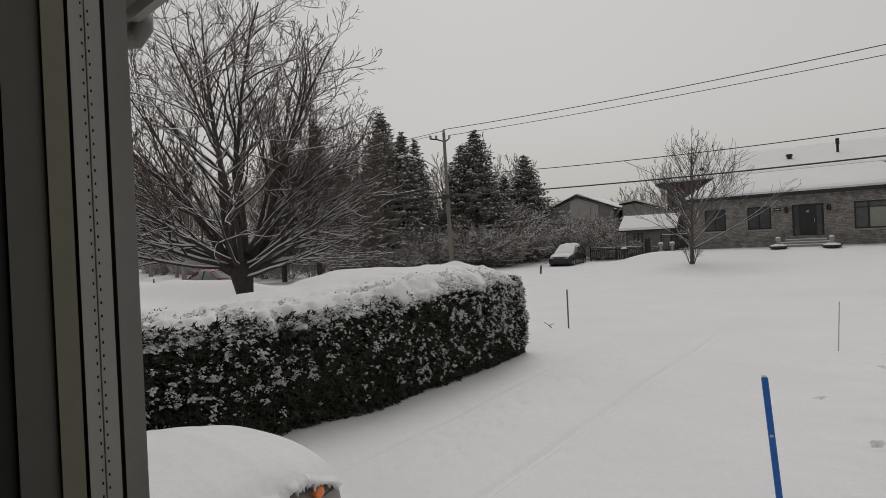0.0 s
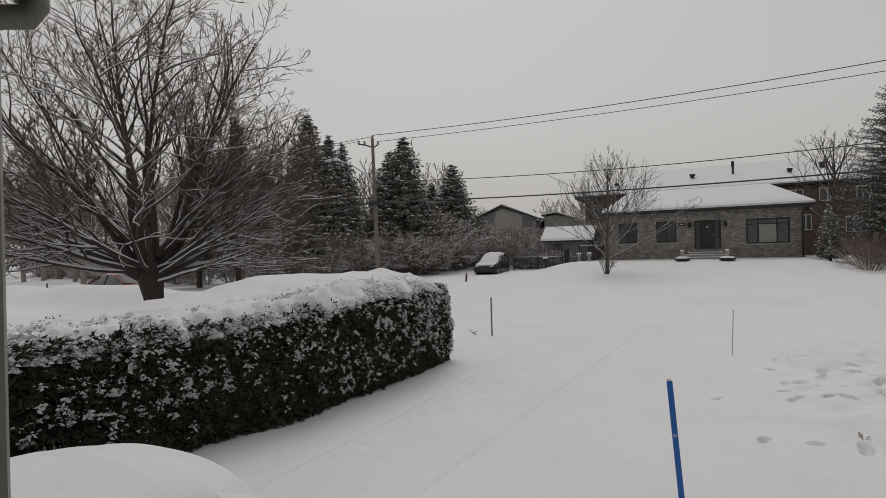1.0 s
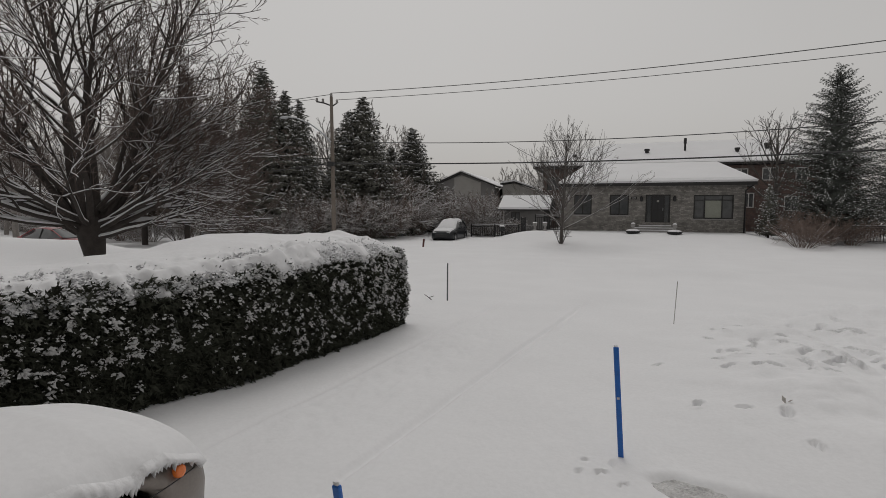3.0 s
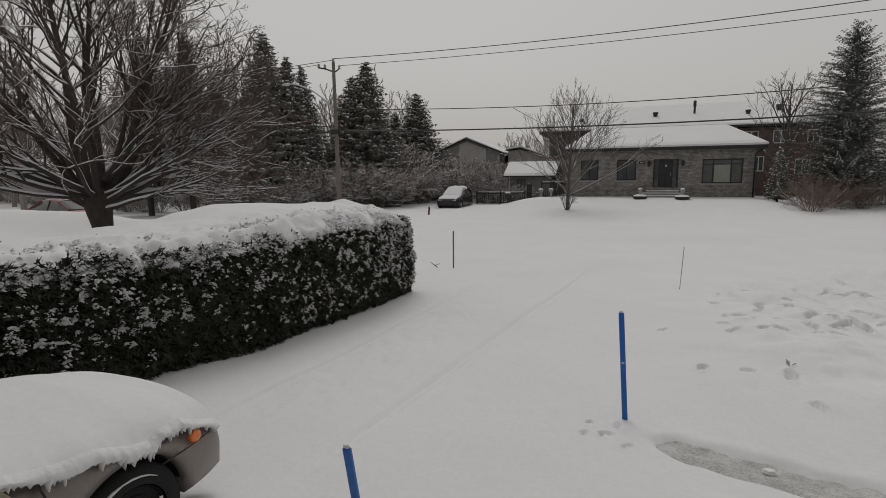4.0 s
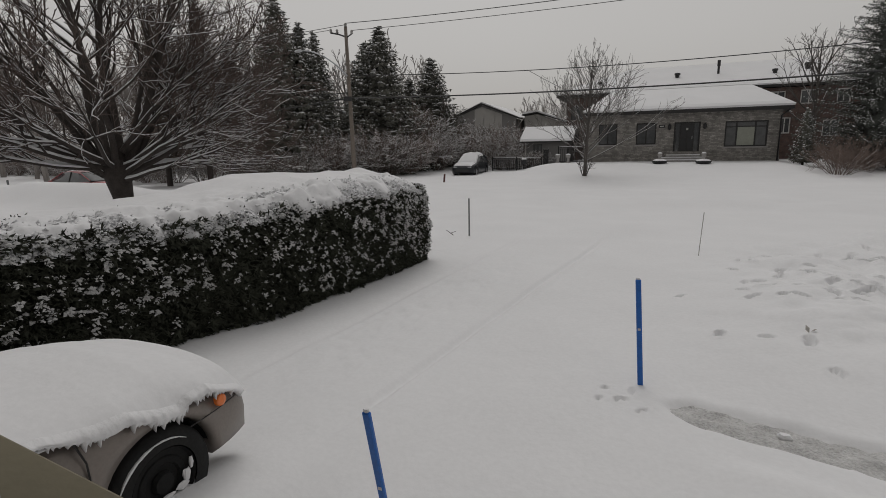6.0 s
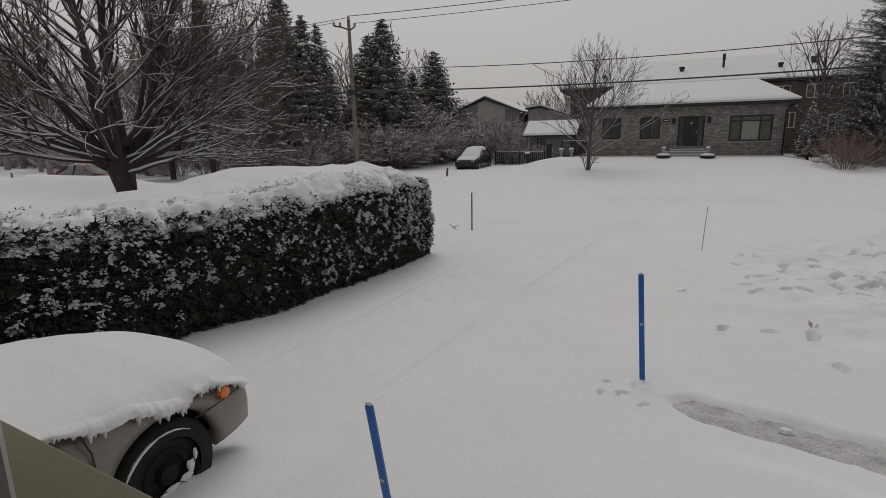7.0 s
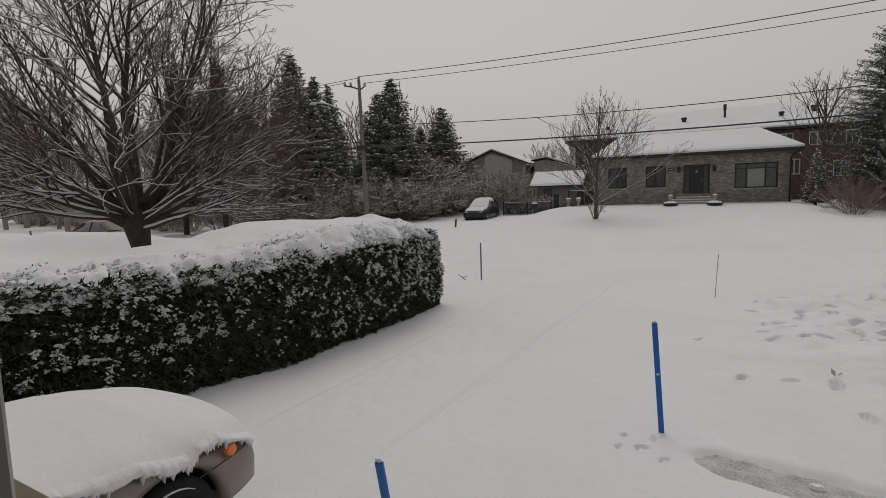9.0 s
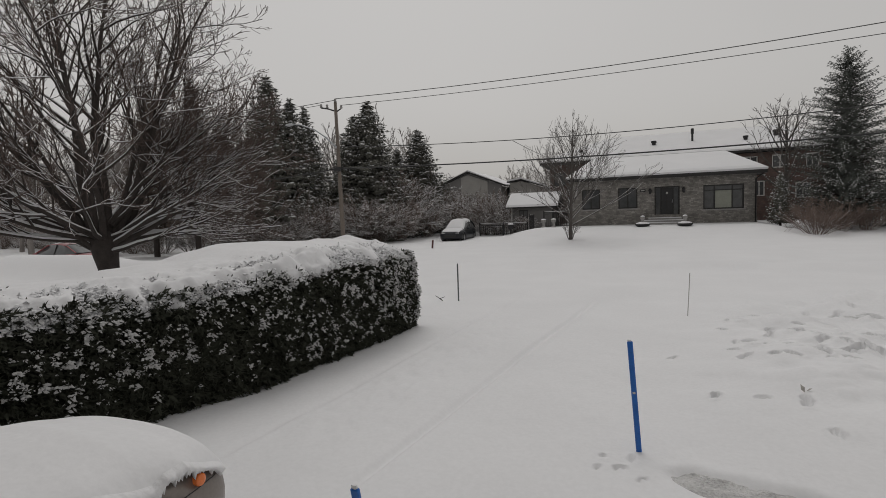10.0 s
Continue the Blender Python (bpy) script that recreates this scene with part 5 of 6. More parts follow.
# shed
shed = thing("garden_shed", "small grey garden shed with snowy pitched roof", "shed")
sb = 0.5
part("wall", wall_pieces(Geo(), -10.1, -6.6, 43.3, 43.42, sb, 2.86, [(-9.45, -8.72, 1.65, 2.55)]), M["siding"], shed)
part("wall", Geo().prism([(43.42, sb), (46.4, sb), (46.4, 2.86), (44.85, 3.75), (43.42, 2.86)], -6.72, -6.6, "x"), M["siding"], shed)
part("wall", Geo().prism([(43.42, sb), (46.4, sb), (46.4, 2.86), (44.85, 3.75), (43.42, 2.86)], -10.1, -9.98, "x"), M["siding"], shed)
window(shed, -9.45, -8.72, 1.65, 2.55, 43.33, (-9.085,), "dark_trim", 0.06, sill=False, deep=0.08)
part("roof", Geo().prism([(42.85, 2.70), (44.85, 3.72), (46.9, 2.70), (46.9, 2.80), (44.85, 3.84), (42.85, 2.80)], -10.55, -6.1, "x"), M["dark_trim"], shed)
part("roof_snow", Geo().prism([(42.83, 2.81), (44.85, 3.85), (46.92, 2.81), (46.8, 3.0), (44.85, 4.06), (42.95, 3.0)], -10.5, -6.15, "x"), M["snow"], shed, "blanket of snow on the shed roof")
part("corner_post", Geo().box(-10.15, -10.05, 43.25, 43.32, sb, 2.8), M["pale_trim"], shed)
part("corner_post", Geo().box(-6.65, -6.55, 43.25, 43.32, sb, 2.8), M["dark_trim"], shed)


# ---- iron fence and gate ----
def fence(name, label, x0, x1, y, high, gap=0.16, group=""):
    ob = thing(name, label, "fence", group, at=(x0, y, gz((x0 + x1) / 2, y) - 0.05))
    L = x1 - x0
    n = int(L / gap)
    for k in range(int(L / 1.8) + 1):
        part("post", Geo().bevel_box(k * L / max(1, int(L / 1.8)) - 0.045, k * L / max(1, int(L / 1.8)) + 0.045, -0.045, 0.045, 0, high + 0.08, 0.01), M["black_iron"], ob)
    for z in (0.18, high - 0.16, high - 0.02):
        part("rail", Geo().box(0.05, L - 0.05, -0.02, 0.02, z - 0.025, z + 0.025), M["black_iron"], ob)
    bar = mesh_of("bar", Geo().box(-0.016, 0.016, -0.016, 0.016, 0.2, high - 0.18), M["black_iron"])
    for k in range(1, n):
        b = new("bar", bar)
        b.parent = ob
        b.location = (k * gap, 0, 0)
    part("snow_cover", Geo().bevel_box(0.06, L - 0.06, -0.022, 0.022, high + 0.006, high + 0.035, 0.008), M["snow_fluff"], ob, "line of snow on the rail")
    return ob


fence("iron_fence", "low black iron fence with snow on its rail", -12.3, -8.3, 41.0, 1.05)
fence("iron_fence", "black iron fence beside the shed door", -7.0, -5.0, 41.2, 1.3)
fence("iron_fence", "black iron fence at the end of the shrubs", 12.8, 17.5, 38.6, 1.15)
gate = thing("iron_gate", "black iron garden gate standing open", "gate", at=(-8.1, 40.9, gz(-8.1, 40.9) - 0.05), rz=-60)
part("gate_frame", Geo().box(0, 0.05, -0.03, 0.03, 0.05, 1.45).box(1.0, 1.05, -0.03, 0.03, 0.05, 1.45).box(0.05, 1.0, -0.02, 0.02, 0.1, 0.16).box(0.05, 1.0, -0.02, 0.02, 1.3, 1.36), M["black_iron"], gate)
for k in range(1, 8):
    part("bar", Geo().box(k * 0.125 - 0.015, k * 0.125 + 0.015, -0.015, 0.015, 0.16, 1.3), M["black_iron"], gate)
mb = thing("mailbox", "black mailbox on a short post in snow", "mailbox", at=(-8.9, 37.6, gz(-8.9, 37.6) - 0.05), rz=20)
part("post", Geo().box(-0.06, 0.06, -0.06, 0.06, 0, 0.75), M["black_iron"], mb)
part("box", Geo().prism([(-0.16, 0.45), (0.16, 0.45), (0.16, 0.65), (0.09, 0.76), (-0.09, 0.76), (-0.16, 0.65)], -0.45, 0.14, "y"), M["black_iron"], mb)
part("snow_cap", Geo().bevel_box(-0.17, 0.17, -0.46, 0.15, 0.765, 0.86, 0.05), M["snow_fluff"], mb)
for i, (x, y) in enumerate(((-6.6, 38.6), (-5.9, 38.9))):
    gd = thing("garden_ornament", "small stone lantern ornament topped with snow", "ornament", "stone ornaments by the path", at=(x, y, gz(x, y) - 0.03))
    part("base", Geo().lathe([(0.2, 0), (0.18, 0.1), (0.09, 0.15), (0.09, 0.4), (0.17, 0.45), (0.17, 0.62), (0.1, 0.66)], 8), M["cut_stone"], gd)
    part("snow_cap", Geo().lathe([(0.18, 0.62), (0.18, 0.655), (0.09, 0.70), (0.01, 0.715)], 10), M["snow_fluff"], gd, "", True)

# ---- pole, wires ----
PX0, PY0 = -15.1, 24.1
pole = thing("utility_pole", "weathered wooden utility pole with street light arm", "utility pole", at=(PX0, PY0, gz(PX0, PY0) - 0.1))
part("shaft", Geo().tube([(0.12, 0, 0), (0.05, 0, 4), (-0.03, 0, 8.42)], [0.13, 0.105, 0.082], 12), M["pole_wood"], pole, "", True)
part("top_bracket", Geo().tube([(-0.05, 0, 7.95), (-0.5, 0, 8.12), (-0.95, 0, 8.22)], 0.04, 6).tube([(0.0, 0, 7.9), (0.3, 0, 8.05)], 0.035, 6), M["black_iron"], pole)
for x, z in ((-0.93, 8.22), (-0.55, 8.16), (0.32, 8.05), (-0.03, 8.42)):
    part("insulator", Geo().lathe([(0.05, z), (0.08, z + 0.05), (0.05, z + 0.1), (0.075, z + 0.14), (0.03, z + 0.2)], 10, "z", (x, 0, 0)), M["cut_stone"], pole)
arm = part("light_arm", Geo().tube([(0.0, -0.1, 6.0), (-0.5, -0.3, 6.55), (-1.1, -0.5, 7.0), (-1.8, -0.7, 7.28), (-2.3, -0.8, 7.33)], [0.045, 0.04, 0.035, 0.035, 0.03], 7), M["galvanised"], pole, "curved street light arm", True)
part("lamp_head", Geo().lathe([(0.02, -0.30), (0.06, -0.24), (0.08, -0.05), (0.07, 0.12), (0.03, 0.22)], 10, "x", (-2.4, -0.82, 7.31)), M["galvanised"], arm, "", True)
part("cable_clamp", Geo().box(-0.2, 0.22, -0.22, -0.1, 4.72, 4.95), M["black_iron"], pole)


def line(name, label, p, q, sag, r, mt):
    n = 26
    pts = []
    for i in range(n + 1):
        t = i / n
        c = Vector(p).lerp(Vector(q), t)
        c.z -= 4 * sag * t * (1 - t)
        pts.append(c)
    ob = part(name, Geo().tube(pts, r, 5, True), M[mt], None, label)
    tagged(ob, category="overhead line", group="overhead lines along the road")
    return ob


zb = gz(PX0, PY0) - 0.1
RX = 24.0
for lab, za, xa, zr, sag, r, mt, dy in (("thin overhead power wire on the pole top", 8.67, -0.03, 10.03, 0.615, 0.02, "wire", 0.0),
                                       ("thin overhead power wire beside the pole top", 8.29, 0.32, 9.37, 0.462, 0.016, "wire", 0.0),
                                       ("dark sagging telephone wire over the road", 6.10, 0.14, 7.18, 0.895, 0.02, "cable", 0.0),
                                       ("thick black cable sagging along the road", 4.93, 0.15, 5.53, 0.51, 0.034, "cable", -0.2)):
    line("overhead_wire", lab, (PX0 + xa, PY0 + dy, za + 0.02), (RX, PY0 + 0.2 + dy, zr), sag, r, mt)
for lab, za, xa, sag, r, mt, dy in (("thin overhead power wire on the pole top", 8.62, -0.03, 0.5, 0.016, "wire", 0.0), ("thin overhead power wire on the bracket", 8.45, -0.93, 0.5, 0.013, "wire", 0.0),
                                    ("dark sagging telephone wire over the road", 5.25, -0.2, 0.2, 0.016, "cable", 0.0), ("thick black cable sagging along the road", 4.93, -0.2, 0.95, 0.034, "cable", -0.2)):
    line("overhead_wire", lab, (PX0 + xa, PY0 + dy, za), (-56, PY0 - 0.3 + dy, za), sag, r, mt)
line("overhead_wire", "thin service wire to the bungalow", (-5.5, PY0, 5.68), (-2.5, 42.0, 5.0), 0.25, 0.012, "cable")
pole2 = copy_thing(pole, pose(RX, PY0 + 0.2, gz(RX, PY0) - 0.1))
tagged(pole2, "wooden utility pole further along the road")

# ---- stakes ----


def stake(name, label, foot, top, wx, wy, mt, group="", snow=False):
    ob = thing(name, label, "marker", group, at=(foot[0], foot[1], foot[2] - 0.25))
    d = Vector(top) - Vector(foot)
    up = d.normalized()
    q = Vector((0, 0, 1)).rotation_difference(up).to_matrix().to_4x4()
    L = d.length + 0.25
    part("rod", Geo().bevel_box(-wx, wx, -wy, wy, 0, L, min(wx, wy) * 0.5, q), M[mt], ob)
    if snow:
        part("reflector", Geo().box(-wx * 0.5, wx * 0.5, -wy - 0.002, -wy - 0.0005, L * 0.62, L * 0.62 + 0.02, q), M["pale_trim"], ob)
        sc = Geo()
        sc.lump(tuple(q @ Vector((0, 0, L + 0.006))), wx, wy, 0.012, random.Random(1))
        part("snow_cap", sc, M["snow_fluff"], ob)
    return ob


stake("driveway_marker", "flat blue plastic driveway marker stake", (0.015, 4.80, 0.03), (-0.055, 4.80, 1.03), 0.024, 0.012, "blue_plastic", "blue driveway markers", True)
stake("driveway_marker", "leaning blue plastic driveway marker stake", (-1.19, 2.20, 0.0), (-1.183, 1.96, 1.01), 0.021, 0.012, "blue_plastic", "blue driveway markers", True)
stake("snow_stake", "dark grey stake marking the drive edge", (-4.34, 12.38, gz(-4.34, 12.38)), (-4.35, 12.40, 0.98), 0.017, 0.017, "grey_stake")
stake("thin_stake", "thin weathered stick standing in the snow", (0.90, 11.05, gz(0.9, 11.05)), (0.94, 11.05, 0.94), 0.007, 0.007, "weathered")
stake("short_stub", "short reddish stub poking from the snow", (-12.2, 30.0, gz(-12.2, 30)), (-12.15, 30.0, 0.74), 0.055, 0.04, "red_stub")
stake("short_stub", "short dark stub in the snowy field", (-39.6, 20.7, gz(-39.6, 20.7)), (-39.6, 20.7, gz(-39.6, 20.7) + 0.45), 0.06, 0.05, "grey_stake")
tw = thing("fallen_twig", "small dark twig lying in the snow", "twig", at=(-4.75, 12.3, gz(-4.75, 12.3)))
part("stem", Geo().tube([(0, 0, 0), (-0.1, 0.02, 0.06), (-0.2, 0.0, 0.13)], [0.012, 0.01, 0.006], 5).tube([(-0.08, 0.02, 0.05), (0.05, 0.05, 0.10)], [0.008, 0.005], 4), M["bark"], tw)
LX, LY = 1.65, 6.32
dl = thing("dry_leaf", "curled dry brown leaf standing in the snow", "leaf", at=(LX, LY, gz(LX, LY) - 0.01))
lg = Geo()
lg.blade(Vector((0, 0, 0)), Vector((-0.04, 0.01, 0.10)), Vector((0.7, 0.7, 0.1)), 0.035, 0.01)
lg.blade(Vector((0.01, 0, 0.02)), Vector((0.05, -0.02, 0.05)), Vector((0.3, 0.9, 0.2)), 0.02, 0.01)
part("blade", lg, M["weathered"], dl)
ch = thing("snow_chunk", "lump of clean snow on the slush", "snow chunk", at=(1.05, 4.30, -0.03))
cg = Geo()
cg.lump((0, 0, 0.02), 0.06, 0.04, 0.03, random.Random(2))
part("chunk", cg, M["snow_fluff"], ch)


# ---- vehicles ----
def lerp_list(rows, s):
    xs = [r[0] for r in rows]
    return float(np.interp(s, xs, [r[1] for r in rows]))


def wheel(parent, x, y, r, w, side, rim_mat, spokes=9):
    """A tyre with its rim; side is the way the face looks along y."""
    t = part("wheel", Geo().lathe([(r * 0.66, -w / 2), (r * 0.93, -w / 2), (r, -w * 0.3), (r, w * 0.3), (r * 0.93, w / 2), (r * 0.66, w / 2), (r * 0.62, w * 0.2)], 32, "y", (x, y, r), False), M["rubber"], parent, "", True)
    f = y + side * w * 0.30
    d = part("rim", Geo().lathe([(r * 0.66, f - side * 0.02), (r * 0.64, f + side * 0.035), (r * 0.60, f + side * 0.01), (r * 0.2, f - side * 0.01)], 28, "y", (x, 0, r)), M[rim_mat], t)
    sg = Geo()
    if rim_mat == "rim_dark":
        spokes = 0
        sg.lathe([(r * 0.50, f - side * 0.004), (r * 0.46, f + side * 0.012), (r * 0.36, f + side * 0.014), (r * 0.33, f)], 24, "y", (x, 0, r), False)
    for k in range(spokes):
        a = 2 * math.pi * k / spokes
        m = Matrix.Translation((x, f + side * 0.012, r)) @ Matrix.Rotation(a, 4, 'Y')
        sg.box(-0.022, 0.022, -0.012, 0.012, 0.04, r * 0.62, m)
    part("wheel_cover", sg, M[rim_mat], d)
    part("hub", Geo().lathe([(0.07, f), (0.06, f + side * 0.03), (0.03, f + side * 0.035)], 14, "y", (x, 0, r)), M[rim_mat], d)
    return t


def car(name, label, L, W, paint, top, roof, cabin, axles, r, clear=0.2, rim_mat="rim", group="", arch=0.065, taper=0.30, nose=0.0, mirrors=True, lip=0.10):
    """A car along +x, its front at +x and its middle at the origin: top is the profile of bonnet, belt and boot, roof the glasshouse over cabin."""
    ob = thing(name, label, "car", group)
    st = np.arange(0, L + 0.001, 0.035)
    lev = [0.0, 0.0, 0.12, 0.5, 0.62, 0.88, 0.98, 1.02]
    wid = [0.0, 0.90, 0.985, 1.0, 0.99, 0.955, 0.86, 0.0]
    g = Geo()
    cols = len(lev) * 2 - 2
    for s in st:
        e = min(s, L - s)
        pl = (1 - max(0.0, 1 - e / 0.55) ** 2.6 * taper)
        zb = clear + lip * max(0.0, 1 - e / 0.3) + (nose if s > axles[1] + 0.2 else 0.0)
        for a in axles:
            d = abs(s - a)
            ra = r + arch
            if d < ra:
                zb = max(zb, r + math.sqrt(ra * ra - d * d))
        zt = lerp_list(top, s)
        zb = min(zb, zt - 0.1)
        ring = [(W / 2 * pl * w, zb + (zt - zb) * q) for w, q in zip(wid, lev)]
        full = ring + [(-y, z) for y, z in reversed(ring[1:-1])]
        g.v.extend((s - L / 2, y, z) for y, z in full)
    for i in range(len(st) - 1):
        for j in range(cols):
            a, b = i * cols + j, i * cols + (j + 1) % cols
            g.f.append((a, a + cols, b + cols, b))
    g.f.append(tuple(range(cols)))
    g.f.append(tuple(reversed(range((len(st) - 1) * cols, len(st) * cols))))
    body = part("body", g, M[paint], ob, "", True)
    # glasshouse
    g, rf = Geo(), Geo()
    cs = np.linspace(cabin[0], cabin[1], 26)
    zmax = max(z for _, z in roof)
    for s in cs:
        zt, zr = lerp_list(top, s) - 0.02, max(lerp_list(roof, s), lerp_list(top, s) + 0.0)
        k = (zr - zt) / (zmax - zt + 1e-6)
        w0, w1 = W / 2 * 0.90, W / 2 * (0.90 - 0.20 * k)
        g.v.extend((s - L / 2, y, z) for y, z in ((w0, zt), (w1, zr - 0.02 * k), (w1 * 0.5, zr + 0.03 * k), (-w1 * 0.5, zr + 0.03 * k), (-w1, zr - 0.02 * k), (-w0, zt)))
        if k > 0.86:
            rf.v.extend((s - L / 2, y, z) for y, z in ((w1 + 0.012, zr - 0.06), (w1 * 0.95, zr + 0.012), (w1 * 0.5, zr + 0.045), (-w1 * 0.5, zr + 0.045), (-w1 * 0.95, zr + 0.012), (-w1 - 0.012, zr - 0.06)))
    for q, n in ((g, len(cs)), (rf, len(rf.v) // 6)):
        for i in range(n - 1):
            for j in range(5):
                a = i * 6 + j
                q.f.append((a, a + 1, a + 7, a + 6))
    part("glasshouse", g, M["glass"], ob, "dark tinted glass", True)
    part("roof", rf, M[paint], ob, "", True)
    mid = (cabin[0] + cabin[1]) / 2 - 0.05
    for sd in (-1, 1):
        for s0, s1 in ((cabin[1] - 0.02, None), (mid, None), (cabin[0] + 0.02, None)):
            pts = []
            zt = lerp_list(top, s0) - 0.02
            for u in np.linspace(0, 1, 7):
                s = s0 if s0 == mid else (s0 + (mid - s0) * u * 0.62)
                zr = max(lerp_list(roof, s), zt)
                z = zt + (zmax - 0.03 - zt) * u if s0 == mid else zr
                k = (z - zt) / (zmax - zt)
                pts.append((s - L / 2, sd * (W / 2 * (0.90 - 0.20 * k) + 0.004), z))
            part("pillar", Geo().tube(pts, 0.028, 6), M[paint] if s0 != mid else M["dark_trim"], ob)
        if mirrors:
            part("mirror", Geo().bevel_box(cabin[1] - 0.55 - L / 2, cabin[1] - 0.40 - L / 2, sd * W / 2 - 0.02, sd * W / 2 + 0.14, lerp_list(top, cabin[1] - 0.5) - 0.02, lerp_list(top, cabin[1] - 0.5) + 0.11, 0.03), M[paint], ob)
        for a in axles:
            wheel(ob, a - L / 2, sd * (W / 2 - 0.125), r, 0.2, sd, rim_mat)
            ra, lin = r + arch - 0.006, Geo()
            for t in np.linspace(0.22, math.pi - 0.05, 20):
                px, pz = a - L / 2 + ra * math.cos(t), r + ra * math.sin(t)
                lin.v += [(px, sd * (W / 2 - 0.07), pz), (px, sd * (W / 2 - 0.42), pz)]
            lin.f += [(2 * q, 2 * q + 1, 2 * q + 3, 2 * q + 2) for q in range(19)] + [tuple(range(1, 40, 2))]
            part("wheel_well", lin, M["rubber"], ob)
        part("headlight", Geo().bevel_box(L / 2 - 0.30, L / 2 - 0.07, sd * W * 0.30 - 0.16, sd * W * 0.30 + 0.15, lerp_list(top, L - 0.2) - 0.17, lerp_list(top, L - 0.2) - 0.055, 0.03), M["lamp_lens"], ob)
        part("tail_light", Geo().bevel_box(-L / 2 + 0.03, -L / 2 + 0.22, sd * W * 0.31 - 0.14, sd * W * 0.31 + 0.15, lerp_list(top, 0.1) - 0.24, lerp_list(top, 0.1) - 0.10, 0.03), M["red_paint"], ob)
    part("grille", Geo().bevel_box(L / 2 - 0.1, L / 2 + 0.012, -W * 0.27, W * 0.27, 0.36, 0.58, 0.02), M["black_iron"], ob)
    return ob


def snow_pad(parent, rows, w, name="snow_cover", seed=1, label="thick snow on the bonnet", dome=4.0, camber=0.0):
    """A padded blanket of snow along x: rows of (x, half width, base height, thickness)."""
    g = Geo()
    nu = 25
    xs = np.linspace(rows[0][0], rows[-1][0], 90)
    for i, x in enumerate(xs):
        hw, zb, th = [float(np.interp(x, [r[0] for r in rows], [r[k] for r in rows])) for k in (1, 2, 3)]
        drop = float(np.interp(x, [r[0] for r in rows], [r[4] if len(r) > 4 else 0.11 for r in rows])) * (1 + 0.12 * float(vnoise(x * 21, 0.0, 8)))
        e = min(1.0, min(i, len(xs) - 1 - i) / 11.0)
        for j in range(nu):
            u = -1 + 2 * j / (nu - 1)
            rise = (1 - abs(u) ** dome) ** 0.6 * (1 - (1 - e) ** 2) ** 0.5
            z = zb - camber * abs(u) ** 2.2 - drop * abs(u) ** 12 + th * rise + 0.02 * float(vnoise(x * 2.5 + seed, u * 2, seed)) * rise
            g.v.append((x, hw * u, z))
    n = len(g.v)
    g.v.extend([(x, y, z - 0.10 if z > 0 else z) for x, y, z in g.v[:n]])
    for i in range(len(xs) - 1):
        for j in range(nu - 1):
            a = i * nu + j
            g.f.append((a, a + nu, a + nu + 1, a + 1))
    return part(name, g, M["snow"], parent, label, True)


# old tan saloon on the drive, nose to the road
sedan_top = [(0, 0.62), (0.1, 0.86), (0.9, 0.93), (1.2, 0.95), (3.0, 0.93), (3.3, 0.91), (3.7, 0.83), (4.1, 0.75), (4.4, 0.70), (4.5, 0.65)]
sedan_roof = [(0.55, 0.93), (1.15, 1.36), (1.6, 1.42), (2.1, 1.40), (2.9, 0.93)]
tan_car = car("saloon_car", "tan grey saloon car buried under thick snow", 4.5, 1.74, "tan_paint", sedan_top, sedan_roof, (0.6, 2.88), (0.85, 3.765), 0.335, 0.19, "rim_dark", "", 0.038, 0.12, 0.09, False, 0.0)
CARX, CARY = -3.40, 0.362
tan_car.matrix_basis = pose(CARX, CARY, -0.044, 0, 0, 90)
FL = -0.87
hl = part("side_marker", Geo().lathe([(0.040, FL + 0.03), (0.041, FL - 0.006), (0.032, FL - 0.013), (0.012, FL - 0.015)], 16, "y", (1.965, 0.022, 0.655)), M["amber"], tan_car, "round amber side marker light", True)
part("seam", Geo().tube([(1.70, FL + 0.000, 0.61), (1.82, FL + 0.002, 0.613), (1.93, FL + 0.008, 0.618), (2.1, FL + 0.045, 0.615)], 0.004, 4), M["dark_trim"], tan_car)
part("door_seam", Geo().tube([(1.03, FL + 0.012, 0.90), (1.05, FL + 0.006, 0.86), (1.09, FL + 0.002, 0.74), (1.11, FL + 0.003, 0.4)], 0.006, 4), M["dark_trim"], tan_car)
part("arch_snow", Geo().tube([(1.50 + 0.288 * math.cos(a), FL + 0.022, 0.322 + 0.288 * math.sin(a)) for a in np.linspace(0.9, 2.7, 10)], [0.002, 0.004, 0.006, 0.007, 0.005, 0.010, 0.009, 0.011, 0.008, 0.003], 5), M["snow_fluff"], tan_car, "snow packed over the tyre")
rim_snow = Geo()
for x, z, a, b in ((1.66, 0.30, 0.035, 0.05), (1.63, 0.25, 0.05, 0.03), (1.52, 0.24, 0.06, 0.02), (1.47, 0.22, 0.05, 0.025), (1.70, 0.36, 0.015, 0.05)):
    rim_snow.lump((x, FL + 0.035, z), a, 0.012, b, random.Random(int(x * 100)))
part("rim_snow", rim_snow, M["snow_fluff"], tan_car, "snow caught in the wheel")
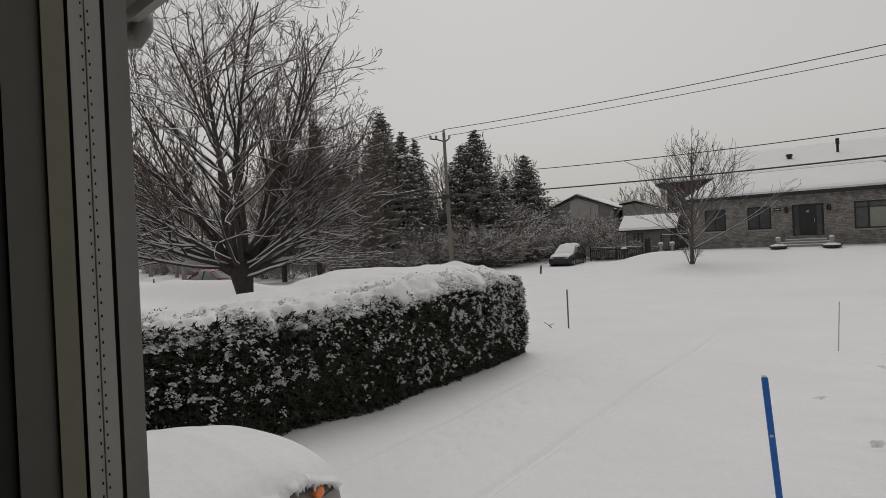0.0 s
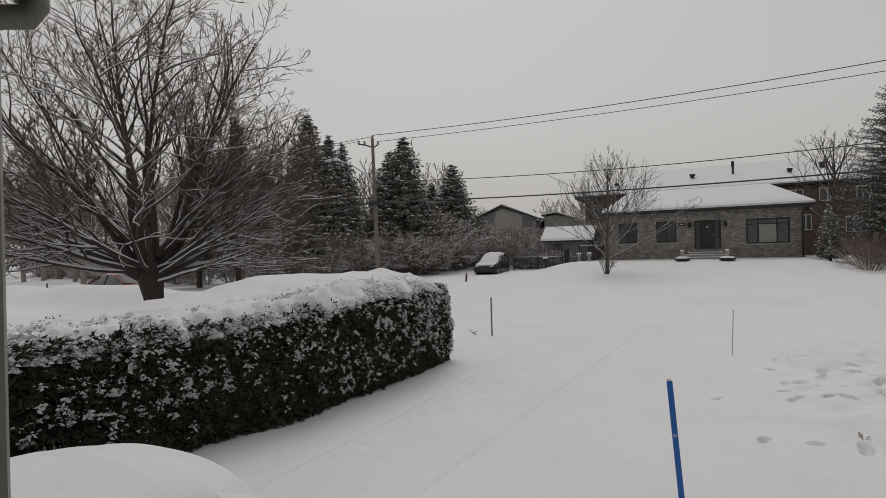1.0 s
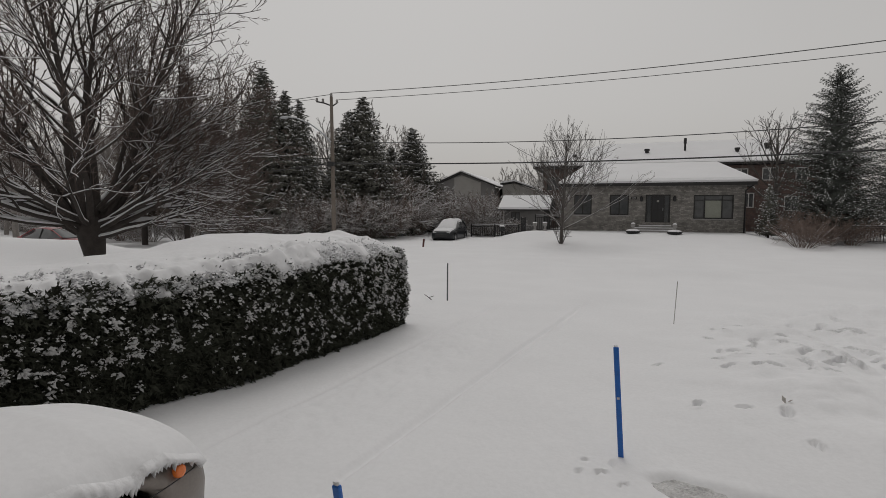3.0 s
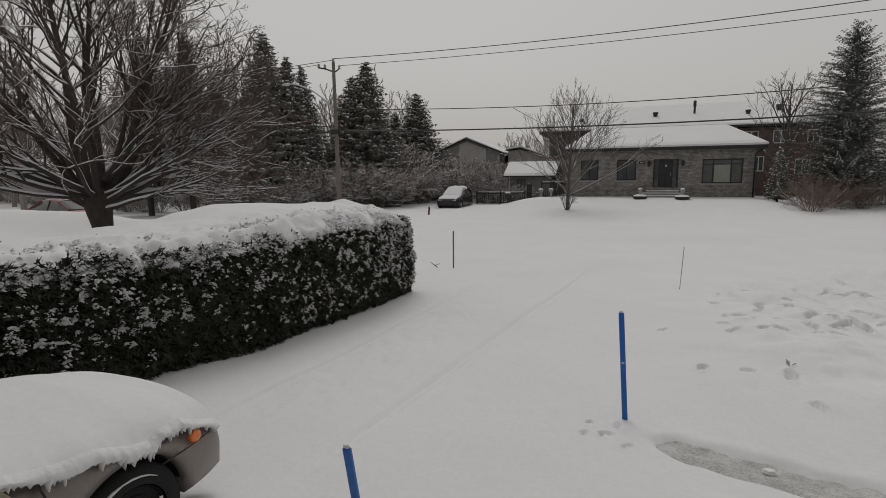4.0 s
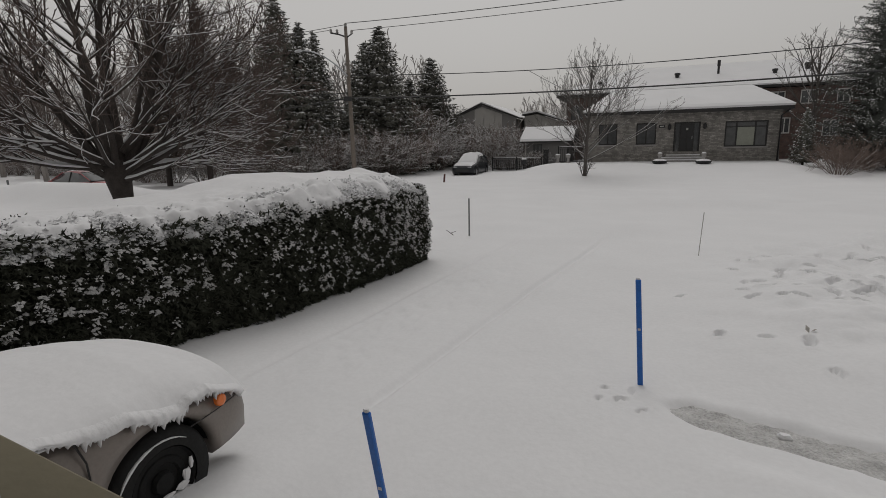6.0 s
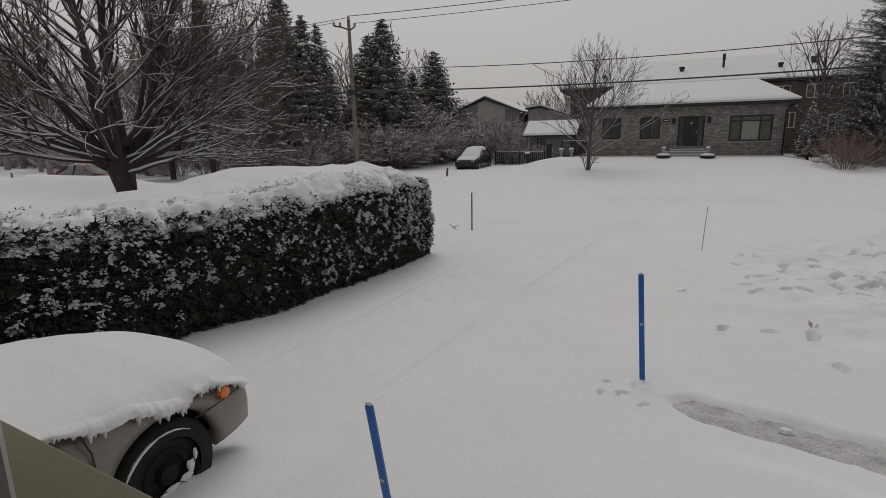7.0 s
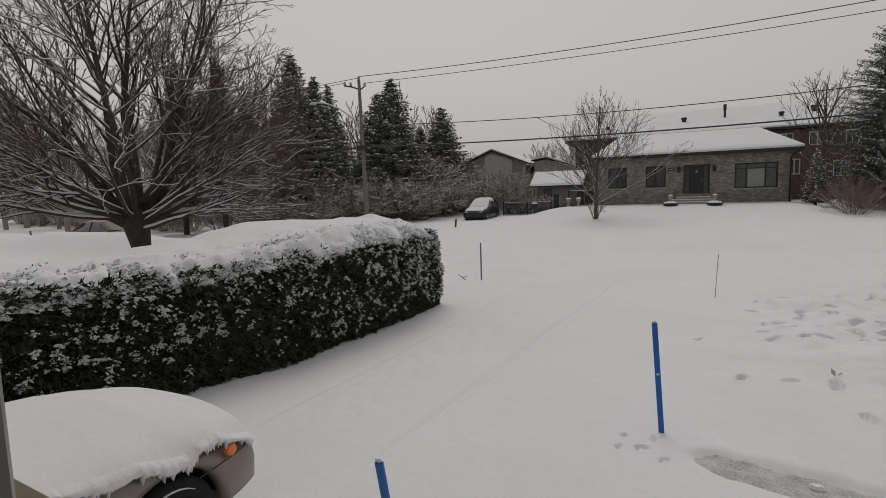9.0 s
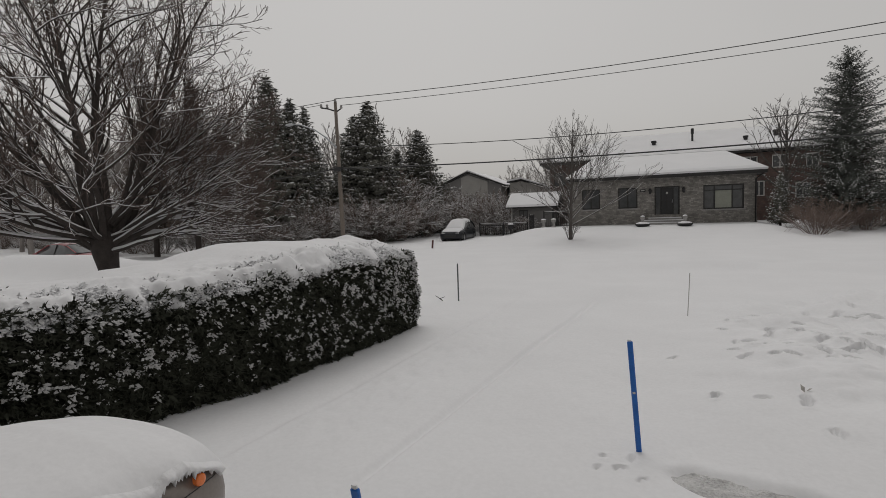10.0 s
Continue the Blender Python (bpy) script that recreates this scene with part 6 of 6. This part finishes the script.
bonnet = [(0.42, 0.895, 1.03, 0.065, 0.06), (0.75, 0.90, 1.0, 0.055, 0.03), (0.95, 0.90, 0.985, 0.052, 0.03), (1.15, 0.90, 0.965, 0.065, 0.09), (1.3, 0.90, 0.955, 0.070, 0.09), (1.5, 0.90, 0.915, 0.085, 0.13), (1.62, 0.898, 0.885, 0.110, 0.13), (1.7, 0.896, 0.865, 0.110, 0.08), (1.84, 0.888, 0.85, 0.095, 0.06),
          (1.92, 0.876, 0.845, 0.075, 0.10), (2.0, 0.864, 0.835, 0.055, 0.13), (2.15, 0.828, 0.79, 0.08, 0.15), (2.27, 0.77, 0.70, 0.06, 0.14)]
bonnet = [(x, hw, z + 0.02, th, max(0.0, dr - 0.06)) for x, hw, z, th, dr in bonnet]
snow_pad(tan_car, bonnet, 1.7, "bonnet_snow", 3, "thick smooth snow on the bonnet", 2.4, 0.085)
snow_pad(tan_car, [(-1.1, 0.62, 1.36, 0.20), (-0.4, 0.64, 1.43, 0.22), (-0.05, 0.66, 1.37, 0.2), (0.65, 0.80, 1.02, 0.16)], 1.3, "roof_snow", 5, "thick snow on the roof")
snow_pad(tan_car, [(-2.2, 0.72, 0.80, 0.15), (-1.75, 0.78, 0.9, 0.2), (-1.2, 0.70, 1.18, 0.15)], 1.4, "boot_snow", 7, "thick snow on the boot")
# ragged skirt of snow hanging over the wing
rng = random.Random(14)
fr = Geo()
low_x = [0.5, 0.92, 1.01, 1.15, 1.32, 1.49, 1.64, 1.69, 1.84, 1.93, 2.05, 2.18]
low_z = [0.98, 0.94, 0.89, 0.84, 0.83, 0.75, 0.725, 0.775, 0.78, 0.735, 0.675, 0.60]
xs = np.arange(0.5, 2.19, 0.0045)
cuts, x = [0.5], 0.5
while x < 2.2:
    x += rng.uniform(0.012, 0.042)
    cuts.append(x)
deep = [rng.uniform(0.15, 1.0) ** 1.3 for _ in cuts]
for x in xs:
    edge = float(np.interp(x, [r[0] for r in bonnet], [r[2] - 0.085 - r[4] for r in bonnet]))
    half = float(np.interp(x, [r[0] for r in bonnet], [r[1] for r in bonnet]))
    k = max(i for i, c in enumerate(cuts) if c <= x + 1e-9)
    k = min(k, len(cuts) - 2)
    u = (x - cuts[k]) / (cuts[k + 1] - cuts[k])
    tooth = deep[k] * (1 - abs(2 * u - 1)) ** 0.8
    zt = float(np.interp(x, low_x, low_z)) + 0.012 * float(vnoise(x * 14, 0.3, 4))
    zl = zt - 0.066 * tooth
    top = max(edge + 0.035, zt + 0.03)
    wv = 0.010 * float(vnoise(x * 11, 0.7, 6)) + 0.006 * float(vnoise(x * 33, 0.7, 9))
    for y, z in ((half - 0.035, top + 0.012), (half + 0.002 + wv, top - 0.012), (half + 0.012 + wv, zt + 0.25 * (top - zt)), (half + 0.006 + wv * 0.6, zt), (half - 0.008, zl), (half - 0.03, zl + 0.012), (half - 0.05, top)):
        fr.v.append((x, -y, z))
for i in range(len(xs) - 1):
    for j in range(6):
        a = i * 7 + j
        fr.f.append((a, a + 1, a + 8, a + 7))
part("snow_fringe", fr, M["snow_fluff"], tan_car, "ragged fringe of snow over the wing", True)

# dark crossover parked across the road
suv_top = [(0, 0.7), (0.1, 0.98), (0.6, 1.02), (3.1, 1.0), (3.4, 0.98), (4.1, 0.88), (4.35, 0.78), (4.5, 0.62)]
suv_roof = [(0.1, 1.0), (0.55, 1.52), (1.2, 1.62), (2.2, 1.60), (3.3, 0.99)]
suv = car("crossover_car", "dark crossover car parked with snow on roof and bonnet", 4.5, 1.82, "dark_paint", suv_top, suv_roof, (0.12, 3.3), (0.8, 3.6), 0.34, 0.22)
suv.matrix_basis = pose(-13.3, 38.4, gz(-13.3, 37) - 0.12, 0, 0, -88)
snow_pad(suv, [(1.15, 0.78, 0.98, 0.10), (1.6, 0.82, 0.92, 0.12), (2.1, 0.74, 0.80, 0.08)], 1.6, "bonnet_snow", 3)
snow_pad(suv, [(-1.9, 0.64, 1.44, 0.14), (-1.0, 0.68, 1.62, 0.16), (0.0, 0.68, 1.58, 0.16), (1.1, 0.80, 1.02, 0.12)], 1.4, "roof_snow", 5, "snow on roof and windscreen")

# red saloon on the road behind the hedge
red_top = [(0, 0.66), (0.1, 0.92), (0.7, 0.99), (1.3, 0.96), (3.2, 0.90), (3.5, 0.88), (4.3, 0.72), (4.55, 0.62), (4.65, 0.5)]
red_roof = [(0.5, 0.98), (1.35, 1.33), (2.1, 1.42), (2.6, 1.40), (3.7, 0.86)]
red = car("red_saloon_car", "red saloon car on the snowy road behind the hedge", 4.65, 1.84, "red_paint", red_top, red_roof, (0.55, 3.65), (0.95, 3.65), 0.335, 0.2, "rim_dark")
red.matrix_basis = pose(-25.7, 16.6, gz(-25.7, 16.6) - 0.03, 0, 0, 180)
snow_pad(red, [(-0.7, 0.55, 1.36, 0.04), (0.3, 0.6, 1.42, 0.04)], 1.2, "roof_snow", 5, "thin snow on the roof")
